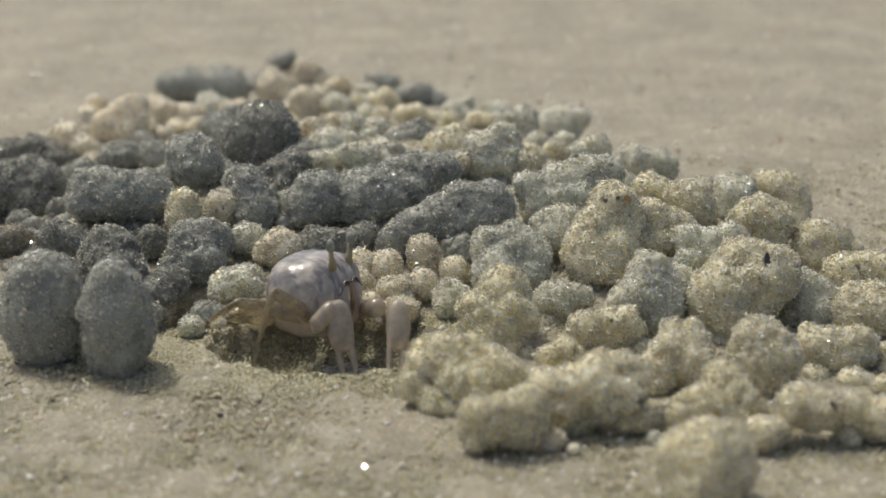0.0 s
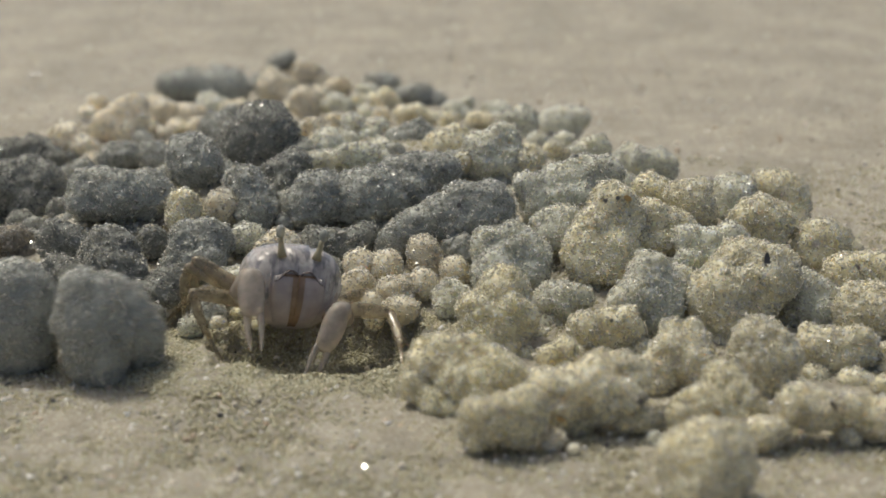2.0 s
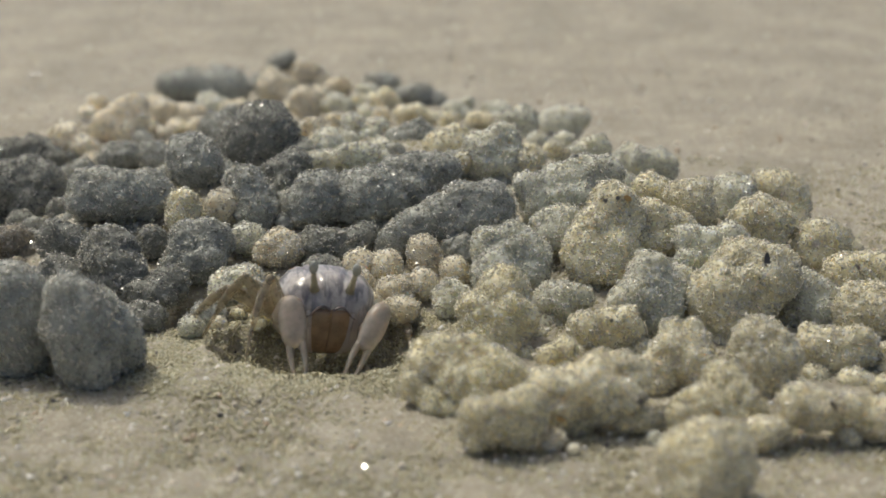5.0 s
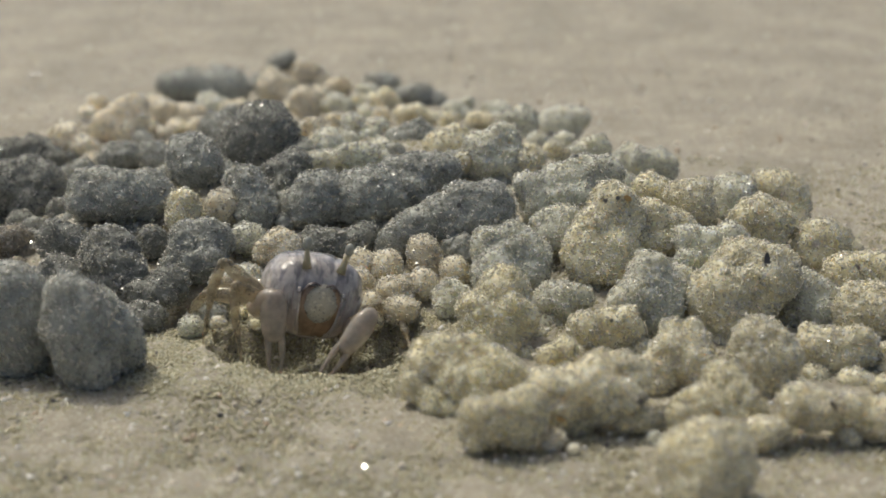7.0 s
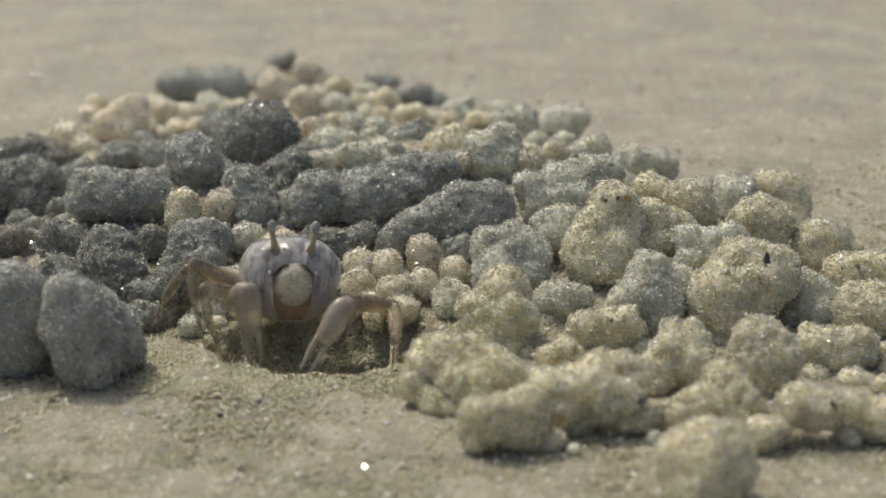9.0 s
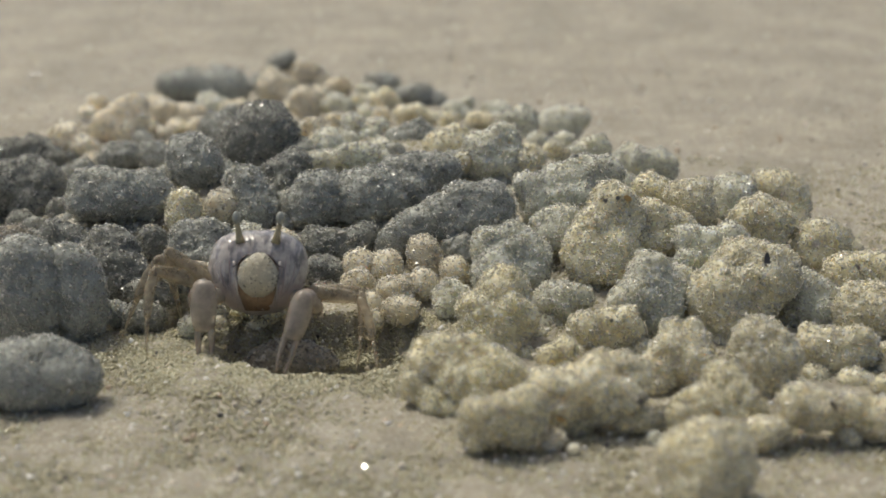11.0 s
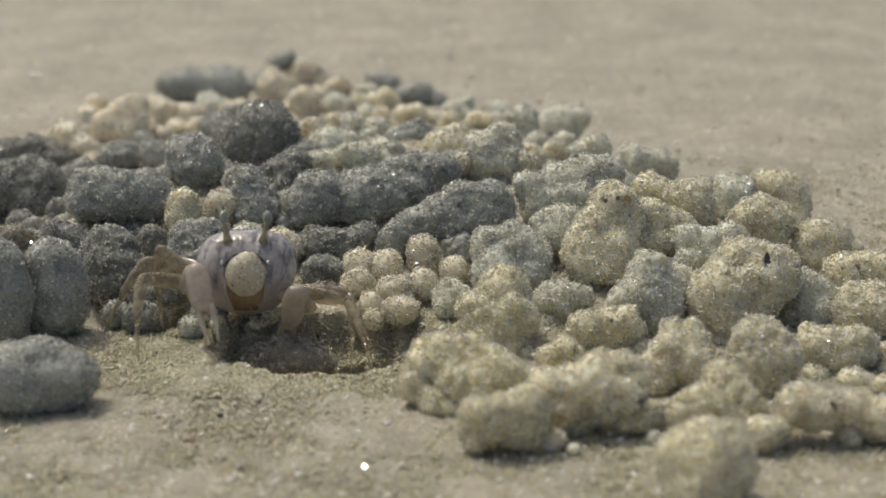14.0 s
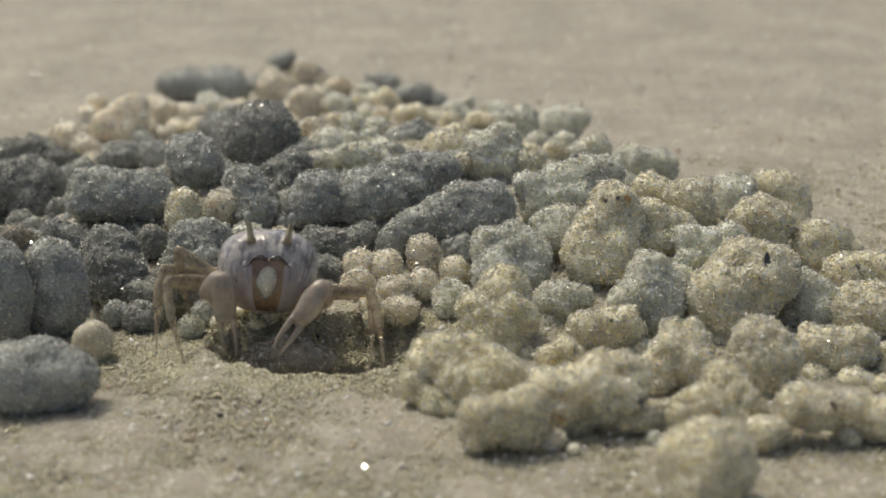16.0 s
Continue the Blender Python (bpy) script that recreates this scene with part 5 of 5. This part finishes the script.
    feet["L2"] = [(0.0, -27.2, 12.2), (1.2, -26.0, 11.8), (1.5, -25.4, 11.8), (2.0, -27.1, 11.8), (2.4, -25.3, 1.7), (2.8, -25.4, 2.6), (3.2, -26.7, 11.4), (3.5, -26.6, 11.4), (4.2, -26.9, 9.9), (7.0, -26.2, 6.9), (8.3, -25.9, 6.2), (9.2, -25.6, 5.1), (11.3, -32.9, 4.4), (12.5, -32.5, 2.6), (14.6, -32.5, 3.0), (15.0, -31.3, 5.3), (15.5, -30.2, 4.4), (16.0, -27.4, 1.9)]
    feet["L3"] = [(0.0, -20.4, 1.7), (0.9, -21.2, 2.6), (1.3, -22.5, 4.4), (2.0, -23.2, 4.4), (2.6, -22.7, 2.6), (3.2, -21.5, 2.3), (4.2, -21.1, 1.7), (7.0, -21.2, 2.3), (8.3, -22.0, 1.7), (9.2, -23.2, 2.3), (11.3, -29.1, 11.8), (12.5, -31.3, 11.8), (15.0, -31.0, 11.4), (16.0, -27.4, 10.9)]
    feet["L4"] = [(0.0, -28.8, 18.8), (1.5, -31.7, 20.9), (2.6, -33.6, 19.9), (3.5, -30.1, 23.0), (7.0, -29.6, 19.9), (9.0, -30.3, 22.4), (11.3, -36.4, 23.0), (12.5, -36.7, 24.1), (15.0, -36.0, 23.0), (16.0, -36.8, 23.0)]
    feet["R1"] = [(0.0, -4.0, 3.5), (2.0, -4.2, 3.5), (4.2, -3.4, 7.1), (7.0, -3.0, 7.1), (8.3, -3.6, 4.4), (9.0, -5.2, 3.0), (11.3, -7.0, 3.0), (12.5, -7.2, 3.0), (15.0, -7.2, 3.0), (16.0, -6.2, 4.4)]
    feet["R2"] = [(0.0, -3.7, 10.9), (4.2, -2.6, 10.9), (7.0, -2.6, 11.8), (8.3, -3.7, 9.0), (9.0, -5.7, 4.4), (11.3, -9.8, 4.7), (12.5, -9.8, 4.4), (15.0, -9.8, 4.4), (16.0, -7.8, 5.3)]
    feet["R3"] = [(0.0, -5.4, 14.8), (7.0, -3.1, 14.8), (9.0, -4.1, 13.8), (11.3, -6.5, 11.8), (16.0, -5.9, 11.8)]
    feet["R4"] = [(0.0, -6.1, 18.8), (7.0, -5.1, 18.8), (9.0, -6.1, 18.8), (11.3, -8.1, 18.8), (16.0, -7.4, 18.8)]

    def crab_at(t):
        x, y, z, yaw, pitch, roll = at(body, t)
        return pose(x * MM, y * MM, z * MM, pitch - 11, roll, yaw)

    poses = {t: crab_at(t) for t in times}
    walk(crab, [(t, poses[t]) for t in times])
    spread = [(0, 7), (2.7, 7), (3.2, 12), (4.2, 14), (6.3, 29), (15.0, 31), (15.2, 17), (16.0, 17)]
    for flap, side in flaps:
        walk(flap, [(t, pose(0, 0, 0, 0, 0, side * at(spread, t)[0])) for t in times])

    def local(t, p):
        return poses[t].inverted() @ (Vector(p) * MM) / MM

    for (upper, lower), key in ((legs[k], k) for k in legs):
        rows_u, rows_l = [], []
        for t in times:
            fx, fy = at(feet[key], t)
            foot = local(t, (fx, fy, max(-1.5, float(ground_height(fx, fy))) + 0.1))
            hip = Vector(HIPS[key])
            side = -1.0 if key[0] == "L" else 1.0
            low = float(np.interp(t, (9.2, 11.0), (0.0, 0.5)))
            rise = {"R1": (1.0, 0.0, low), "R2": (1.0, -0.1, low - 0.3), "R3": (0.5, 0.8, -0.6), "R4": (0.5, 0.8, -0.6)}.get(key, (-1.0, 0.0, 0.4))
            rise = {"L2": (-0.8, 0.0, 0.75), "L3": (-0.35, -0.1, 1.0), "L4": (-1.0, 0.2, 0.9)}.get(key, rise)
            knee = bent(hip, foot, 7.3, 9.7, Vector(rise))
            rows_u.append((t, along_x(hip, knee, Vector((0, 0, 1)))))
            rows_l.append((t, along_x(knee, knee + (foot - knee), Vector((side, 0, 0.4)))))
        walk(upper, rows_u)
        walk(lower, rows_l)

    for (arm, wrist, hand), rows, side in ((claw_a, hand_a, -1), (claw_b, hand_b, 1)):
        rows_a, rows_w, rows_h = [], [], []
        for t in times:
            ax, az, bx, bz = at(rows, t)
            plane = at(body, t)[1] - 6.4
            flat = math.hypot(bx - ax, bz - az)
            lean = math.acos(min(1.0, max(0.45, flat / HAND)))
            lean *= max(-1.0, min(1.0, max((bz - at(body, t)[2] + 3.2) / 1.2, (flat / HAND - 0.66) / 0.08)))
            top = Vector((ax, plane, az))
            down = Vector(((bx - ax) / flat * math.cos(lean), -math.sin(lean), (bz - az) / flat * math.cos(lean)))
            turn = poses[t].to_3x3().inverted()
            down, back = turn @ down, turn @ Vector((0, 1, 0))
            z = -down
            y = (back - z * back.dot(z)).normalized()
            x = y.cross(z)
            top = local(t, top)
            rows_h.append((t, Matrix.Translation(top * MM) @ Matrix((x, y, z)).transposed().to_4x4()))
            shoulder = Vector((side * 3.6, -2.6, -2.4))
            elbow = bent(shoulder, top, 3.4, 3.0, Vector((side * 0.6, 0.4, -0.5)))
            rows_a.append((t, along_x(shoulder, elbow, Vector((0, 0, 1)))))
            rows_w.append((t, along_x(elbow, top, Vector((0, 0, 1)))))
        walk(arm, rows_a)
        walk(wrist, rows_w)
        walk(hand, rows_h)

    # lumps pushed over the sand
    for lump, rows in ((pushed_a, [(0.0, -42.5, 4.8, 5.5, 0), (1.8, -42.5, 4.8, 5.5, 0), (1.9, -42.9, 4.6, 5.5, 0), (2.0, -44.7, 2.5, 5.3, 0), (2.1, -45.0, 1.5, 5.3, 0), (9.2, -45.0, 1.5, 5.3, 0), (10.4, -45.5, 7.8, 5.6, 0), (11.3, -46.6, 10.8, 5.7, 0), (11.6, -49.3, 9.9, 5.6, 0), (16.0, -49.3, 9.9, 5.6, 0)]),
                       (pushed_b, [(0.0, -34.0, 0.9, 5.6, 0), (1.8, -34.0, 0.9, 5.6, 0), (1.9, -34.4, 0.6, 5.6, 0), (2.0, -36.0, -1.6, 5.5, -8), (2.1, -36.9, -2.6, 5.4, -14), (9.2, -36.9, -2.6, 5.4, -14), (10.0, -37.9, -5.4, 5.3, -45), (10.8, -40.5, -7.1, 3.2, -80), (11.2, -41.1, -9.0, 3.1, -90), (16.0, -41.1, -9.0, 3.1, -90)]),
                       (pushed_c, [(0.0, -9.6, 9.0, -6.0, -80), (0.4, -9.6, 9.0, -5.0, -78), (0.6, -9.5, 7.0, -1.6, -75), (0.8, -9.5, 6.0, 1.1, -75), (0.9, -11.0, 6.0, 1.6, -72), (1.0, -11.8, 6.0, 2.1, -68), (1.1, -17.6, 6.0, 2.0, -58), (1.2, -17.3, 6.0, 2.5, -55), (1.3, -19.8, 6.0, 2.5, -32), (1.4, -23.8, 6.0, 2.9, -5), (1.5, -27.5, 6.0, 3.8, 0), (1.6, -28.0, 6.0, 3.9, 0), (1.8, -28.8, 6.0, 3.6, -12), (2.0, -34.0, 3.0, 4.9, -30), (2.1, -36.2, 1.0, 5.0, -42), (9.2, -36.2, 1.0, 5.0, -42), (10.2, -38.0, 6.0, 5.0, -22), (11.2, -41.3, 12.0, 5.2, -4), (11.4, -42.0, 12.0, 5.2, -2), (11.6, -43.2, 13.0, 5.3, 0), (16.0, -43.2, 13.0, 5.3, 0)]),
                       (pushed_e, [(0.0, -11.5, 9.0, -8.3, 0), (9.2, -11.5, 9.0, -8.3, 0), (10.2, -14.0, 9.0, -5.0, 0), (11.2, -17.0, 8.0, -1.3, 8), (16.0, -17.0, 8.0, -1.3, 8)])):
        walk(lump, [(r[0], pose(r[1] * MM, r[2] * MM, r[3] * MM, 0, r[4], 0)) for r in rows])

    # the ball that grows out of the mouth, is lifted off and set down
    put_down = [(15.0, -20.8, 6.5, 7.7, 0), (15.1, -23.9, 6.5, 6.6, 0), (15.2, -31.9, 7.0, 5.7, 0), (15.3, -34.0, 8.0, 3.3, 0), (15.4, -37.4, 8.5, 1.3, 0), (15.5, -37.4, 4.4, 2.2, 0), (16.0, -37.4, 4.2, 2.2, 0)]
    out_of_mouth = [(0, -2.0), (4.2, -2.0), (6.3, -3.3), (7.0, -3.5), (9.0, -3.8), (11.3, -4.3), (14.9, -4.4)]
    rows = []
    for t in times:
        if t < 14.95:
            m = poses[t] @ Matrix.Translation(Vector((0, at(out_of_mouth, t)[0], -0.2)) * MM)
        else:
            x, y, z, turn = at(put_down, t)
            m = pose(x * MM, y * MM, z * MM, 0, turn, 0)
        rows.append((t, m))
    walk(mouthful, rows)
    behind = [(0, -0.8), (15.0, -0.8), (15.2, -3.6), (16.0, -3.6)]
    walk(next_mouthful, [(t, poses[t] @ Matrix.Translation(Vector((0, at(behind, t)[0], -0.6)) * MM)) for t in times])


motions()
